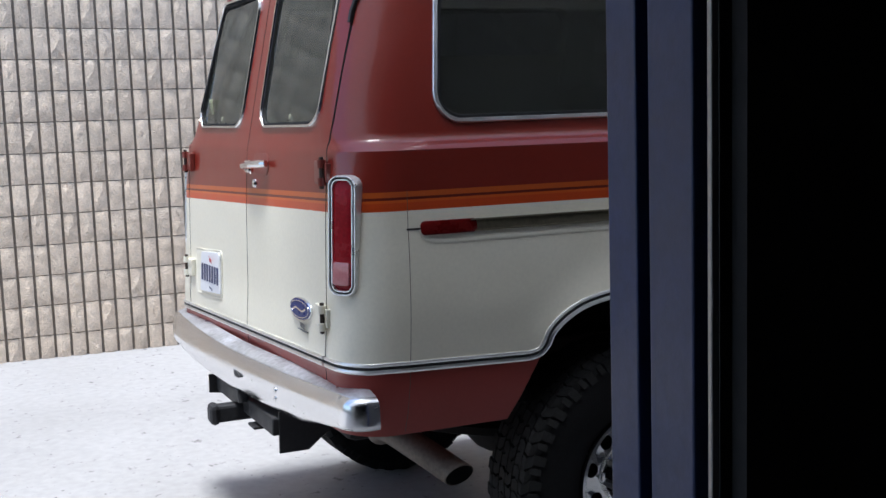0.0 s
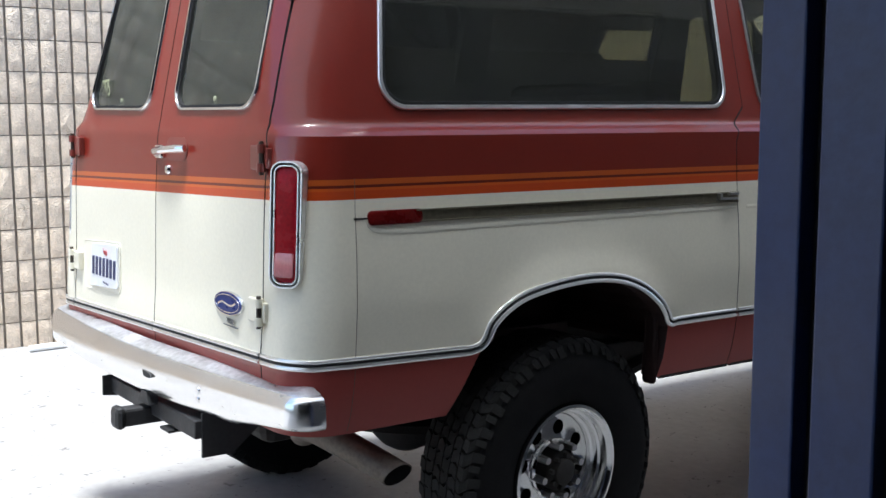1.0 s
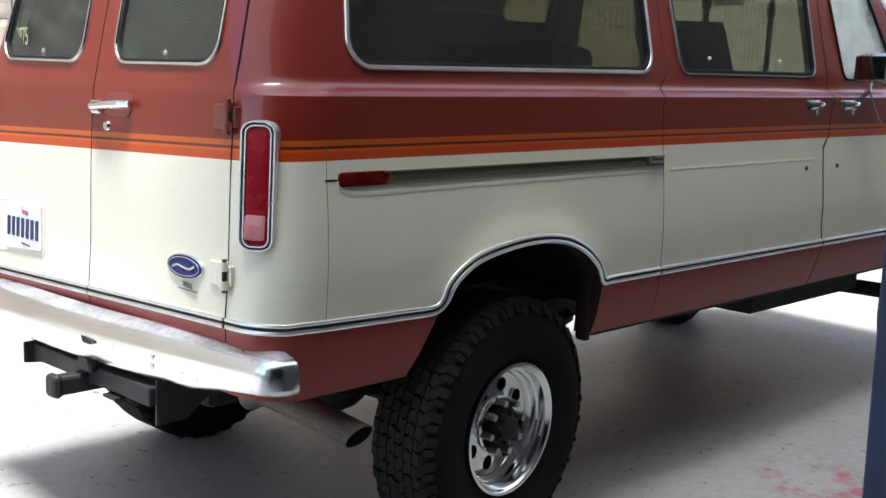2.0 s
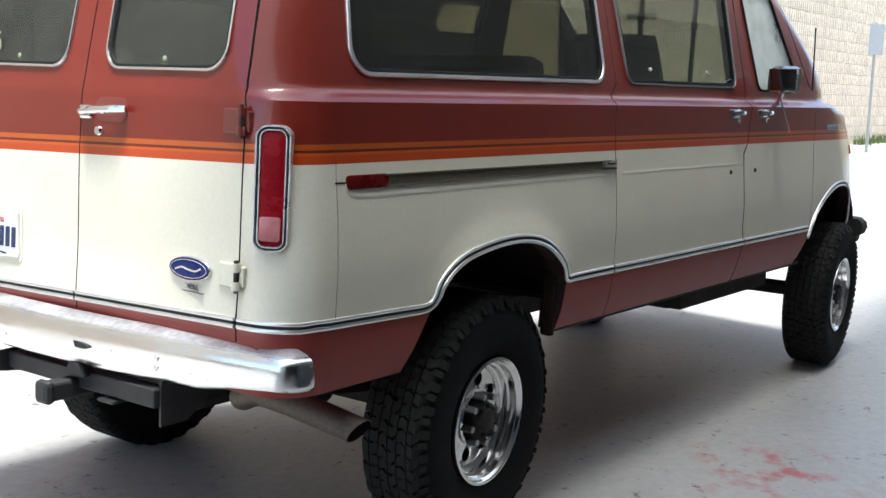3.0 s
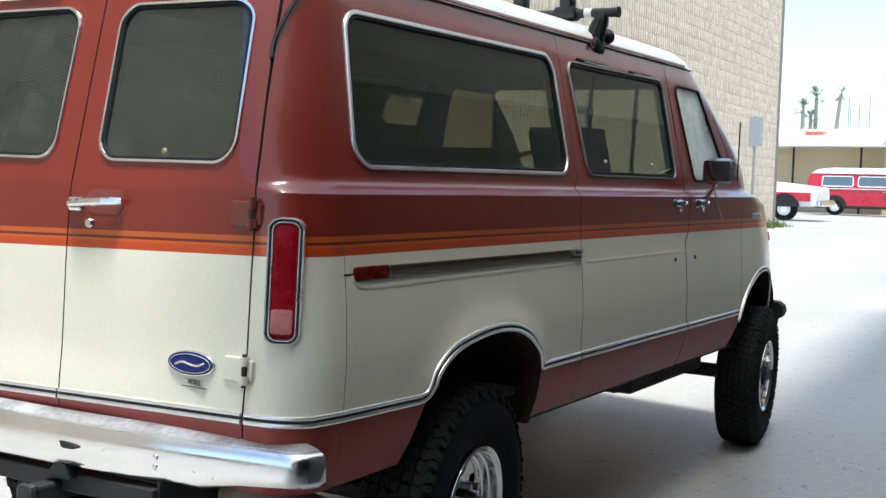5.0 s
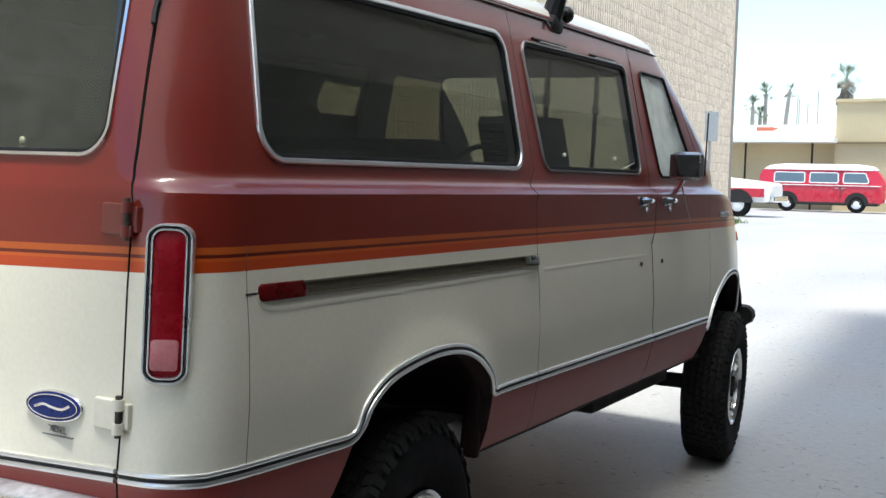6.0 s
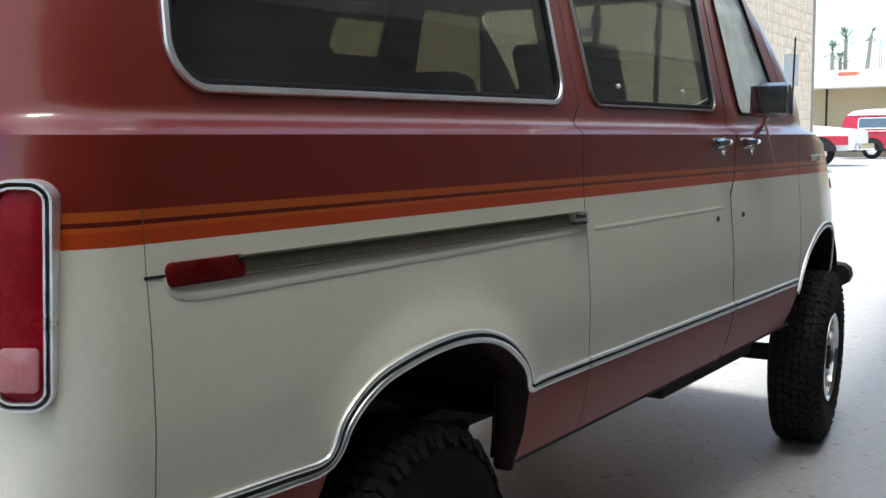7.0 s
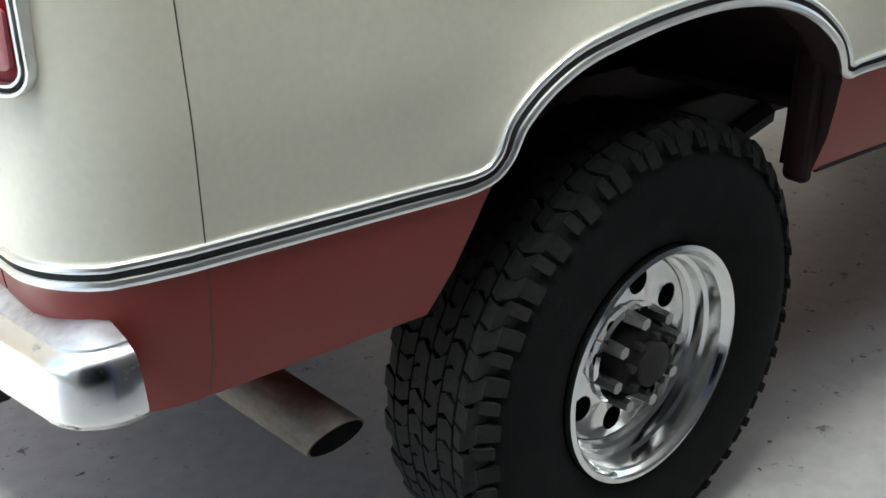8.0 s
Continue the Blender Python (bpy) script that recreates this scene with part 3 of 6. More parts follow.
def rear_point(y, z, out=0.0):
    """A point of the rear face, y across from the right side; past the straight part it follows the corner."""
    xr, r, ys = rear_x(z), rear_r(z), side_in(z)
    yy = min(y, 2 * W - y)
    x = xr
    n = Vector((-1, 0, 0))
    if yy < ys + r:
        f = max(0, min(1, (ys + r - yy) / r))
        x += r * (1 - math.sqrt(max(0, 1 - f * f)))
        n = Vector((-math.sqrt(max(0, 1 - f * f)), -f if y < W else f, 0))
    e = 0.004
    slope = (rear_x(z + e) - rear_x(z - e)) / (2 * e)
    n = (n + Vector((0, 0, slope))).normalized()
    p = Vector((x, y, z)) + n * out
    return skewed(*p), n


def outline(z, inset=0.0):
    """Half the plan of the body at z: from the middle of the rear round the right side to the middle of the nose."""
    xr, r, ys, xf = rear_x(z) + inset, rear_r(z), side_in(z) + inset, front_x(z) - inset
    pts = [(xr, W - (W - ys - r) * i / 8) for i in range(8)]
    for k in range(10):
        a = math.pi / 2 * k / 9
        pts.append((xr + r - r * math.cos(a), ys + r - r * math.sin(a)))
    rx, ry = front_rx(z), front_ry(z)
    x0, x1 = xr + r, xf - rx
    pts += [(x0 + (x1 - x0) * i / 80, side_y(x0 - inset + (x1 - x0) * i / 80, z) + inset) for i in range(1, 80)]
    for k in range(14):
        a = math.pi / 2 * k / 13
        s, c = max(0, math.sin(a)) ** (2 / 3), max(0, math.cos(a)) ** (2 / 3)
        pts.append((x1 + rx * s, ys + ry * (1 - c)))
    y1 = ys + ry
    pts += [(xf, y1 + (W - y1) * i / 6) for i in range(1, 7)]
    return pts


def body_shell(levels, inset, mat, dome=()):
    """A closed solid lofted through plans of the body."""
    bm = bmesh.new()
    rings = []
    for z in levels:
        half = outline(z, inset)
        full = half + [(x, 2 * W - y) for x, y in half[-2:0:-1]]
        rings.append([bm.verts.new(skewed(x, y, z)) for x, y in full])
    for z, shrink in dome:
        half = outline(levels[-1], inset)
        cx = (half[0][0] + half[-1][0]) / 2
        full = half + [(x, 2 * W - y) for x, y in half[-2:0:-1]]
        rings.append([bm.verts.new(skewed(cx + (x - cx) * (1 - (1 - shrink) * 0.45), W + (y - W) * shrink, z)) for x, y in full])
    n = len(rings[0])
    for a, b in zip(rings, rings[1:]):
        for k in range(n):
            bm.faces.new((a[k], a[(k + 1) % n], b[(k + 1) % n], b[k]))
    bm.faces.new(rings[0][::-1]), bm.faces.new(rings[-1])
    bmesh.ops.recalc_face_normals(bm, faces=bm.faces)
    return bm


zs = [0.79, 0.82, 0.86, 0.92, 0.96, 0.99, 1.02, 1.05, 1.08, 1.11, 1.14, 1.17, 1.20, 1.23, 1.27, 1.32, 1.36, 1.40, 1.46, 1.52, 1.57, 1.59, 1.600, 1.613, 1.621, 1.629, 1.637, 1.642, 1.648, 1.665, 1.70, 1.77, 1.85, 1.95, 2.05, 2.15, 2.2, 2.27]
shell = link_mesh("body", body_shell(zs, 0.0, PAINT), PAINT)
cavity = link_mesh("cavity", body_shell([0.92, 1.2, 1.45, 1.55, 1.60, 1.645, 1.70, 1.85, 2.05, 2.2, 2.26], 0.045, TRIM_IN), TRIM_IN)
# wheel arches
ARCH_R = [(0.45, 0.66), (0.505, 0.79), (0.592, 0.965), (0.642, 1.056), (0.697, 1.100), (0.772, 1.132), (0.89, 1.152), (1.006, 1.159), (1.10, 1.154), (1.18, 1.138), (1.255, 1.108), (1.322, 1.063), (1.368, 1.018), (1.398, 0.970), (1.396, 0.86), (1.380, 0.66)]
ARCH_F = [(3.70, 0.66), (3.86, 0.80), (3.98, 0.935), (4.05, 1.03), (4.14, 1.10), (4.26, 1.155), (4.40, 1.188), (4.54, 1.192), (4.66, 1.17), (4.76, 1.12), (4.83, 1.04), (4.87, 0.93), (4.88, 0.66)]


def plan_skew(bm):
    for v in bm.verts:
        v.co.z += climb(v.co.x, v.co.z)
        v.co.x += SKEW * v.co.y
    return bm


WIN1 = [(0.312, 1.690), (1.762, 1.697), (1.772, 2.162), (0.382, 2.152)]
WIN2 = [(1.950, 1.696), (3.035, 1.697), (3.045, 2.165), (1.917, 2.155)]
WIN3 = [(3.315, 1.690), (3.92, 1.690), (3.62, 2.157), (3.235, 2.160)]
WIN3_FAR = [(3.315, 1.690), (4.06, 1.690), (3.78, 2.157), (3.235, 2.160)]   # no vent window on the driver's side
RWIN = [(0.292, 1.688), (0.797, 1.686), (0.805, 2.152), (0.332, 2.152)]
cut = []
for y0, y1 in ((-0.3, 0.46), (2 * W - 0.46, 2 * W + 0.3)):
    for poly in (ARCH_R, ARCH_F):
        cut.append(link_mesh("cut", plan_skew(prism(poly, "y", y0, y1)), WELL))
    # hollow behind the thin lower skin
    a, b = (0.10, 0.46) if y0 < 0 else (2 * W - 0.46, 2 * W - 0.10)
    cut.append(link_mesh("cut", plan_skew(boxed(1.34, 3.8, a, b, 0.6, 0.90)), UNDER))
    for poly, r in ((WIN1, 0.075), (WIN2, 0.05), (WIN3 if y0 < 0 else WIN3_FAR, 0.045)):
        a, b = (y0, 0.4) if y0 < 0 else (2 * W - 0.4, y1)
        cut.append(link_mesh("cut", plan_skew(prism(rounded(poly, r), "y", a, b)), RUBBER))
for mirror in (False, True):
    poly = [(2 * W - y, z) for y, z in RWIN] if mirror else RWIN
    cut.append(link_mesh("cut", prism(rounded(poly, 0.07), "x", -0.5, 0.6), RUBBER))
WSHIELD = [(0.22, 1.72), (2 * W - 0.15, 1.72), (2 * W - 0.24, 2.18), (0.33, 2.18)]
cut.append(link_mesh("cut", prism(rounded([(y, z + climb(front_x(z), z)) for y, z in WSHIELD], 0.06), "x", 3.4, 5.2), RUBBER))
solid_op(shell, [cavity] + cut)
drop([cavity] + cut)

# doors cut out of the shell, with open joints round them
SLIDE = [(1.750, 0.99), (1.750, 1.585), (1.765, 1.62), (1.852, 1.70), (1.845, 2.262), (3.135, 2.262), (3.150, 1.70), (3.085, 1.55), (3.070, 1.46), (3.018, 1.40), (3.012, 1.30), (3.022, 1.15), (3.025, 1.05), (3.050, 0.985), (2.985, 0.735), (1.750, 0.735)]
FRONT = [(3.134, 2.262), (3.70, 2.262), (4.075, 1.72), (4.02, 1.60), (3.99, 1.30), (3.985, 1.00), (3.985, 0.735), (2.984, 0.735), (3.049, 0.985), (3.024, 1.05), (3.021, 1.15), (3.011, 1.30), (3.017, 1.40), (3.069, 1.46), (3.084, 1.55), (3.149, 1.70)]
MEET = 0.887         # where the two rear doors meet
RDOOR = [(0.196, 0.905), (MEET, 0.905), (MEET, 2.245), (0.290, 2.245), (0.215, 1.66), (0.196, 1.58)]


def shrink(poly, d, d0=None, d1=None):
    c = [sum(p[i] for p in poly) / len(poly) for i in (0, 1)]
    return poly if not d else [(x + ((d0 or d) if x < c[0] else -(d1 or d)), z + (d if z < c[1] else -d)) for x, z in poly]


def carve(name, poly, axis, a, b, label="", d0=None, d1=None):
    """Lifts one door out of the body as a part of its own."""
    bm1, bm2 = prism(poly, axis, a, b), prism(shrink(poly, 0.0055, d0, d1), axis, a, b)
    if axis == "y":
        plan_skew(bm1), plan_skew(bm2)
    hole, plug = link_mesh("cut", bm1, RUBBER), link_mesh("cut", bm2, RUBBER)
    door = new(name, shell.data.copy())
    solid_op(door, [plug], "INTERSECT")
    solid_op(shell, [hole])
    drop([hole, plug])
    door.parent = van
    if label:
        door["label"] = label
    return door


rear_door = carve("rear_door", RDOOR, "x", -0.4, 0.32, label="red and cream rear door with a fixed window", d1=0.003)
rear_door_left = carve("rear_door", [(2 * W - (2 * W + 0.001 - MEET if y == MEET else y), z) for y, z in RDOOR], "x", -0.5, 0.22, label="red and cream rear door with the number plate", d0=0.003)
slide_door = carve("sliding_door", SLIDE, "y", -0.3, 0.40, label="sliding side door, closed", d0=0.003, d1=0.005)
front_door = carve("front_door", FRONT, "y", -0.3, 0.42, label="front passenger door, closed", d0=0.006, d1=0.004)
shell.parent = van
for ob in (shell, rear_door, rear_door_left, slide_door, front_door):
    smooth_by_angle(ob.data, 28)

# white roof over a drip rail
part("roof", body_shell([2.262, 2.275], -0.012, ROOF_WHITE, [(2.305, 0.97), (2.345, 0.88), (2.375, 0.74), (2.395, 0.5), (2.402, 0.2)]), ROOF_WHITE, van, "white painted roof", True)


# ---- windows, trim and fittings of the van ----
def ring_patch(name, ring, normals, mats, parent, levels, label="", smooth=True):
    """A closed lens or pane: rings of points shrunk towards their middle, each lifted along the normals."""
    bm = bmesh.new()
    pts, nrm = [Vector(p) for p in ring], [Vector(n).normalized() for n in normals]
    mid = sum(pts, Vector()) / len(pts)
    rings = []
    for s, lift in levels:
        rings.append([bm.verts.new(mid + (p - mid) * s + n * lift) for p, n in zip(pts, nrm)])
    k = len(pts)
    for a, b in zip(rings, rings[1:]):
        for i in range(k):
            bm.faces.new((a[i], a[(i + 1) % k], b[(i + 1) % k], b[i]))
    bm.faces.new(rings[0]), bm.faces.new(rings[-1])
    bmesh.ops.recalc_face_normals(bm, faces=bm.faces)
    return part(name, bm, mats, parent, label, smooth)


def side_ring(poly, r, out=0.0, seg=8, left=False):
    pts, nrm = [], []
    for x, z in rounded(poly, r, seg):
        p, n = side_point(x, z, out)
        if left:
            p = Vector((p.x - SKEW * p.y + SKEW * (2 * W - p.y), 2 * W - p.y, p.z))
            n = Vector((n.x, -n.y, n.z))
        pts.append(p), nrm.append(n)
    return pts, nrm


def rear_ring(poly, r, out=0.0, seg=8, mirror=False):
    pts, nrm = [], []
    for y, z in rounded(poly, r, seg):
        p, n = rear_point(2 * W - y if mirror else y, z, out)
        pts.append(p), nrm.append(n)
    return pts, nrm


def pane(name, ring, mats, parent, label=""):
    pts, nrm = ring
    ob = ring_patch(name, pts, nrm, mats, parent, ((1.005, -0.008), (1.005, -0.004)), label, False)
    ob.visible_shadow = False
    return ob


FRAME_BLACK = material("window_gasket", (0.014, 0.014, 0.015), 0.7, 0, 0.2, 20, 100, spec=0.2)
for left in (False, True):
    host = {0: shell, 1: shell if left else slide_door, 2: shell if left else front_door}
    for k, (poly, r) in enumerate(((WIN1, 0.075), (WIN2, 0.05), (WIN3_FAR if left else WIN3, 0.045))):
        win = pane("window", side_ring(poly, r, left=left), (FAR_DOOR if left else SKY_PANE) if k == 2 else (DEEP_TINT, FAR_DOOR)[k] if left else TINT, host[k], "clear door glass" if k == 2 else "dark tinted side window")
        part("window_frame", band(*side_ring(poly, r, left=left), (0.015, 0.009, 0.010)[k], 0.008, True), (BRIGHT_TRIM, PIPE_TRIM, FRAME_BLACK)[k], win, "bright metal window frame" if k < 2 else "", True)
        if k == 2:
            continue
        inner = [(x + (0.012 if x < sum(p[0] for p in poly) / 4 else -0.012), z + (0.012 if z < 1.95 else -0.012)) for x, z in poly]
        part("gasket", band(*side_ring(inner, r - 0.010, left=left), 0.012, 0.004, True, 0.010), FRAME_BLACK, win)
        if k == 1 and not left:
            for x0, x1 in ((2.03, 2.36), (2.62, 2.92)):
                top = [side_point(x, 2.174, 0.002) for x in np.linspace(x0, x1, 6)]
                strip = part("hinge_strip", band([p for p, n in top], [n for p, n in top], 0.009, 0.006), FRAME_BLACK, win, "dark hinge strip with a bright lip", True)
                lip = [(p + Vector((0, 0, -0.006)), n) for p, n in top[1:]]
                part("strip_lip", band([p for p, n in lip], [n for p, n in lip], 0.004, 0.008), BRIGHT_TRIM, strip)
            for x in (2.17, 2.73):
                p, n = side_point(x, 1.758, -0.003)
                bm = bmesh.new()
                bmesh.ops.create_uvsphere(bm, u_segments=10, v_segments=8, radius=0.008, matrix=Matrix.Translation(p))
                part("latch_stud", bm, CREAM, win, "small white latch stud", True)
RWIN_IN = [(y + (0.010 if y < 0.6 else -0.010), z + (0.010 if z < 1.9 else -0.010)) for y, z in RWIN]
for mirror, host in ((False, rear_door), (True, rear_door_left)):
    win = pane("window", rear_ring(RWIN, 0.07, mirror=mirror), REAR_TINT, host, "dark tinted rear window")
    part("window_frame", band(*rear_ring(RWIN, 0.07, mirror=mirror), 0.0105, 0.008, True), ALLOY, win, "grey metal window frame", True)
    part("gasket", band(*rear_ring(RWIN_IN, 0.06, mirror=mirror), 0.007, 0.003, True, 0.010), FRAME_BLACK, win)
    p, n = rear_point(1.243 if mirror else 0.560, 1.718, -0.012)
    bm = bmesh.new()
    bmesh.ops.create_uvsphere(bm, u_segments=10, v_segments=8, radius=0.011, matrix=Matrix.Translation(p) @ Matrix.Diagonal((0.6, 1, 1, 1)))
    box(bm, p.x - 0.004, p.x + 0.004, p.y - 0.005, p.y + 0.005, p.z - 0.028, p.z)
    part("latch_stud", bm, CREAM, win, "small white latch stud", True)
    lo, hi = (0.43, 0.70)
    tops = [rear_point((2 * W - y) if mirror else y, 2.192, 0.004) for y in np.linspace(lo, hi, 6)]
    part("hinge_strip", band([t[0] for t in tops], [t[1] for t in tops], 0.014, 0.008), ALLOY, win)
wpts = [skewed(front_x(z) - 0.012, y, z) for y, z in rounded(WSHIELD, 0.06, 4)]
shield = ring_patch("windscreen", wpts, [Vector((0.8, 0, 0.5))] * len(wpts), CLEAR, shell, ((1.01, -0.01), (1.01, -0.006)), "clear windscreen", False)
shield.visible_shadow = False

# the bright moulding that runs round the body and over the arches
Z_TRIM = 0.986


def rear_trim(y):
    """Height of the moulding across the rear, which falls a little to the left side."""
    return Z_TRIM + 0.012 - 0.025 * max(0.0, y - 0.1)


def arch_line(poly, out):
    """The arch edge moved outwards by a little."""
    c = Vector((sum(p[0] for p in poly) / len(poly), 0.9))
    return [tuple(Vector(p) + (Vector(p) - c).normalized() * out) for p in poly]


def smooth_line(pts, per=6):
    """A soft curve through points."""
    pts = [Vector(p) for p in pts]
    out = []
    for i in range(len(pts) - 1):
        p0, p1, p2, p3 = pts[max(i - 1, 0)], pts[i], pts[i + 1], pts[min(i + 2, len(pts) - 1)]
        for k in range(per):
            t = k / per
            out.append(0.5 * ((2 * p1) + (p2 - p0) * t + (2 * p0 - 5 * p1 + 4 * p2 - p3) * t * t + (3 * p1 - p0 - 3 * p2 + p3) * t ** 3))
    return out + [pts[-1]]


rear_arch = arch_line(ARCH_R[3:13], 0.010) + [(1.398, 0.996), (1.418, 0.987)]
front_arch = arch_line(ARCH_F[2:12], 0.010)
runs = {
    shell: [[rear_point(y, rear_trim(y)) for y in np.linspace(0.190, 0.02, 14)] + [side_point(x, Z_TRIM + 0.012 * (0.545 - x) / 0.445 + 0.003) for x in np.linspace(0.10, 0.545, 10)] + [side_point(x, z) for x, z in smooth_line([(0.566, 0.990), (0.594, 0.998), (0.612, 1.018)] + rear_arch)] + [side_point(x, Z_TRIM + 0.004) for x in np.linspace(1.44, 1.742, 6)],
            [side_point(x, z) for x, z in smooth_line(front_arch)]],
    slide_door: [[side_point(x, Z_TRIM + 0.004) for x in np.linspace(1.757, 3.040, 16)]],
    front_door: [[side_point(x, Z_TRIM + 0.004) for x in np.linspace(3.058, 3.960, 12)]],
    rear_door: [[rear_point(y, rear_trim(y)) for y in np.linspace(MEET - 0.004, 0.202, 12)]],
    rear_door_left: [[rear_point(y, rear_trim(y)) for y in np.linspace(2 * W - 0.202, MEET + 0.004, 12)]],
}


def moulding(line, host):
    """Two bright beads with a black strip between them."""
    ins = part("trim_strip", band([p for p, n in line], [n for p, n in line], 0.014, 0.005, crown=False), RUBBER, host, "black strip between chrome beads")
    for s in (-1, 1):
        pts = []
        for i, (p, n) in enumerate(line):
            d = line[min(i + 1, len(line) - 1)][0] - line[max(i - 1, 0)][0]
            pts.append(p + n.cross(d).normalized() * (0.0100 if s > 0 else -0.0095) + n * 0.0025)
        part("chrome_bead", tube(pts, 0.0056 if s > 0 else 0.0074, 8), BRIGHT_TRIM, ins, "", True)


for host, lines in runs.items():
    for line in lines:
        moulding(line, host)
moulding([rear_point(y, rear_trim(y)) for y in np.linspace(2 * W - 0.02, 2 * W - 0.19, 12)], shell)

SEALANT = material("brown_joint", (0.13, 0.10, 0.07), 0.8, 0, 0.3, 12, 90)
# panel joint of the rear quarter, and the pressed ridge under the door track
line = [side_point(0.184 + 0.03 * (z - 1.36), z) for z in np.linspace(0.80, 1.50, 24)]
part("panel_joint", band([p for p, n in line], [n for p, n in line], 0.0017, 0.0005, crown=False), SEALANT, shell)
line = [side_point(x, z) for x, z in smooth_line([(0.222, 1.388), (0.232, 1.366), (0.262, 1.353), (0.33, 1.349), (0.5, 1.350), (1.0, 1.352), (1.74, 1.356)])]
part("pressed_ridge", band([p for p, n in line], [n for p, n in line], 0.013, 0.0018), CREAM, shell, "", True)
line = [side_point(x, 1.356) for x in np.linspace(1.80, 2.94, 14)]
part("pressed_ridge", band([p for p, n in line], [n for p, n in line], 0.012, 0.0012), CREAM, slide_door, "", True)

MARKER = material("marker_lens", (0.11, 0.004, 0.004), 0.3, 0, 0.3, 20, 120, 0, 0.0, spec=0.2)
# sliding door track with its side marker
TRACK = material("track_grime", (0.115, 0.100, 0.062), 0.65, 0.0, 0.3, 12, 80, 0.0006)
line = [side_point(x, 1.390) for x in np.linspace(0.380, 1.750, 20)]
track = part("door_track", band([p for p, n in line], [n for p, n in line], 0.034, 0.004, crown=False), TRACK, shell, "grimy olive-brown sliding-door track", False)
for dz in (-0.016, 0.016):
    part("track_lip", band([p + Vector((0, 0, dz)) for p, n in line], [n for p, n in line], 0.005, 0.009), TRACK, track)
bm = bmesh.new()
p, n = side_point(1.690, 1.394, 0.012)
box(bm, p.x - 0.05, p.x + 0.045, p.y - 0.008, p.y + 0.012, p.z - 0.013, p.z - 0.005)
box(bm, p.x - 0.05, p.x - 0.04, p.y - 0.008, p.y + 0.012, p.z - 0.013, p.z + 0.010)
box(bm, p.x + 0.005, p.x + 0.05, p.y - 0.006, p.y + 0.012, p.z + 0.004, p.z + 0.012)
part("roller_arm", bm, BRIGHT_TRIM, track, "bright roller arm")
pts, nrm = side_ring([(0.223, 1.370), (0.402, 1.370), (0.402, 1.410), (0.223, 1.410)], 0.014)
marker = ring_patch("side_marker", pts, nrm, MARKER, shell, ((1.0, -0.004), (1, 0.004), (0.94, 0.007), (0.8, 0.008)), "red side marker lens")
bm = bmesh.new()
p, n = side_point(0.204, 1.390)
box(bm, p.x - 0.024, p.x + 0.024, p.y - 0.0015, p.y + 0.002, p.z - 0.0025, p.z + 0.0025)
part("joint_line", bm, UNDER, shell)

# tail lamps
BEZEL = material("lamp_bezel_chrome", (0.88, 0.88, 0.88), 0.34, 0.85, 0.1, 20, 90)
LAMP = [(0.070, 1.208), (0.150, 1.208), (0.150, 1.546), (0.070, 1.546)]


def lamp_ring(poly, r, out=0.0, seg=8, mirror=False):
    """A ring on the flat of the tail lamp, which cuts across the rounded corner."""
    pts = []
    for y, z in rounded(poly, r, seg):
        a, b = rear_point(0.168, 1.38)[0], rear_point(0.046, 1.38)[0]
        a.z = b.z = z
        along = (b - a) / (0.168 - 0.046)
        n = Vector((along.y, -along.x, 0)).normalized()
        p = a + along * (0.168 - y) + n * (out + (-0.004 if mirror else 0.014) + 0.07 * max(0, 1.38 - z))
        pts.append(Vector((p.x - SKEW * p.y + SKEW * (2 * W - p.y), 2 * W - p.y, p.z)) if mirror else p)
    return pts, [Vector((n.x, -n.y, 0)) if mirror else n] * len(pts)


for mirror in (False, True):
    pts, nrm = lamp_ring([(y + (0.010 if y < 0.11 else -0.010), z + (0.012 if z < 1.4 else -0.012)) for y, z in LAMP], 0.018, mirror=mirror)
    lens = ring_patch("tail_lamp", pts, nrm, REDLENS, shell, ((1, -0.04), (1, 0.002), (0.94, 0.008), (0.6, 0.010)), "red tail lamp lens")
    part("lamp_bezel", band(*lamp_ring(LAMP, 0.030, mirror=mirror), 0.0055, 0.013, True, 0.05), BEZEL, lens, "chrome lamp surround", True)
    part("bezel_line", band(*lamp_ring([(y + (0.0045 if y < 0.11 else -0.0045), z + (0.0045 if z < 1.4 else -0.0045)) for y, z in LAMP], 0.026, mirror=mirror), 0.0036, 0.009, True), RUBBER, lens)
    part("inner_bezel", band(*lamp_ring([(y + (0.009 if y < 0.11 else -0.009), z + (0.010 if z < 1.4 else -0.010)) for y, z in LAMP], 0.021, mirror=mirror), 0.005, 0.012, True), BEZEL, lens, "", True)
    pts, nrm = lamp_ring([(0.086, 1.236), (0.136, 1.236), (0.136, 1.302), (0.086, 1.302)], 0.008, 0.012, mirror=mirror)
    ring_patch("reverse_lens", pts, nrm, material("reverse_lens", (0.50, 0.17, 0.18), 0.2, 0, 0.2, 20, 120, 0, 0.5), lens, ((1, -0.004), (1, 0.004), (0.9, 0.005)), "pale reversing lens")


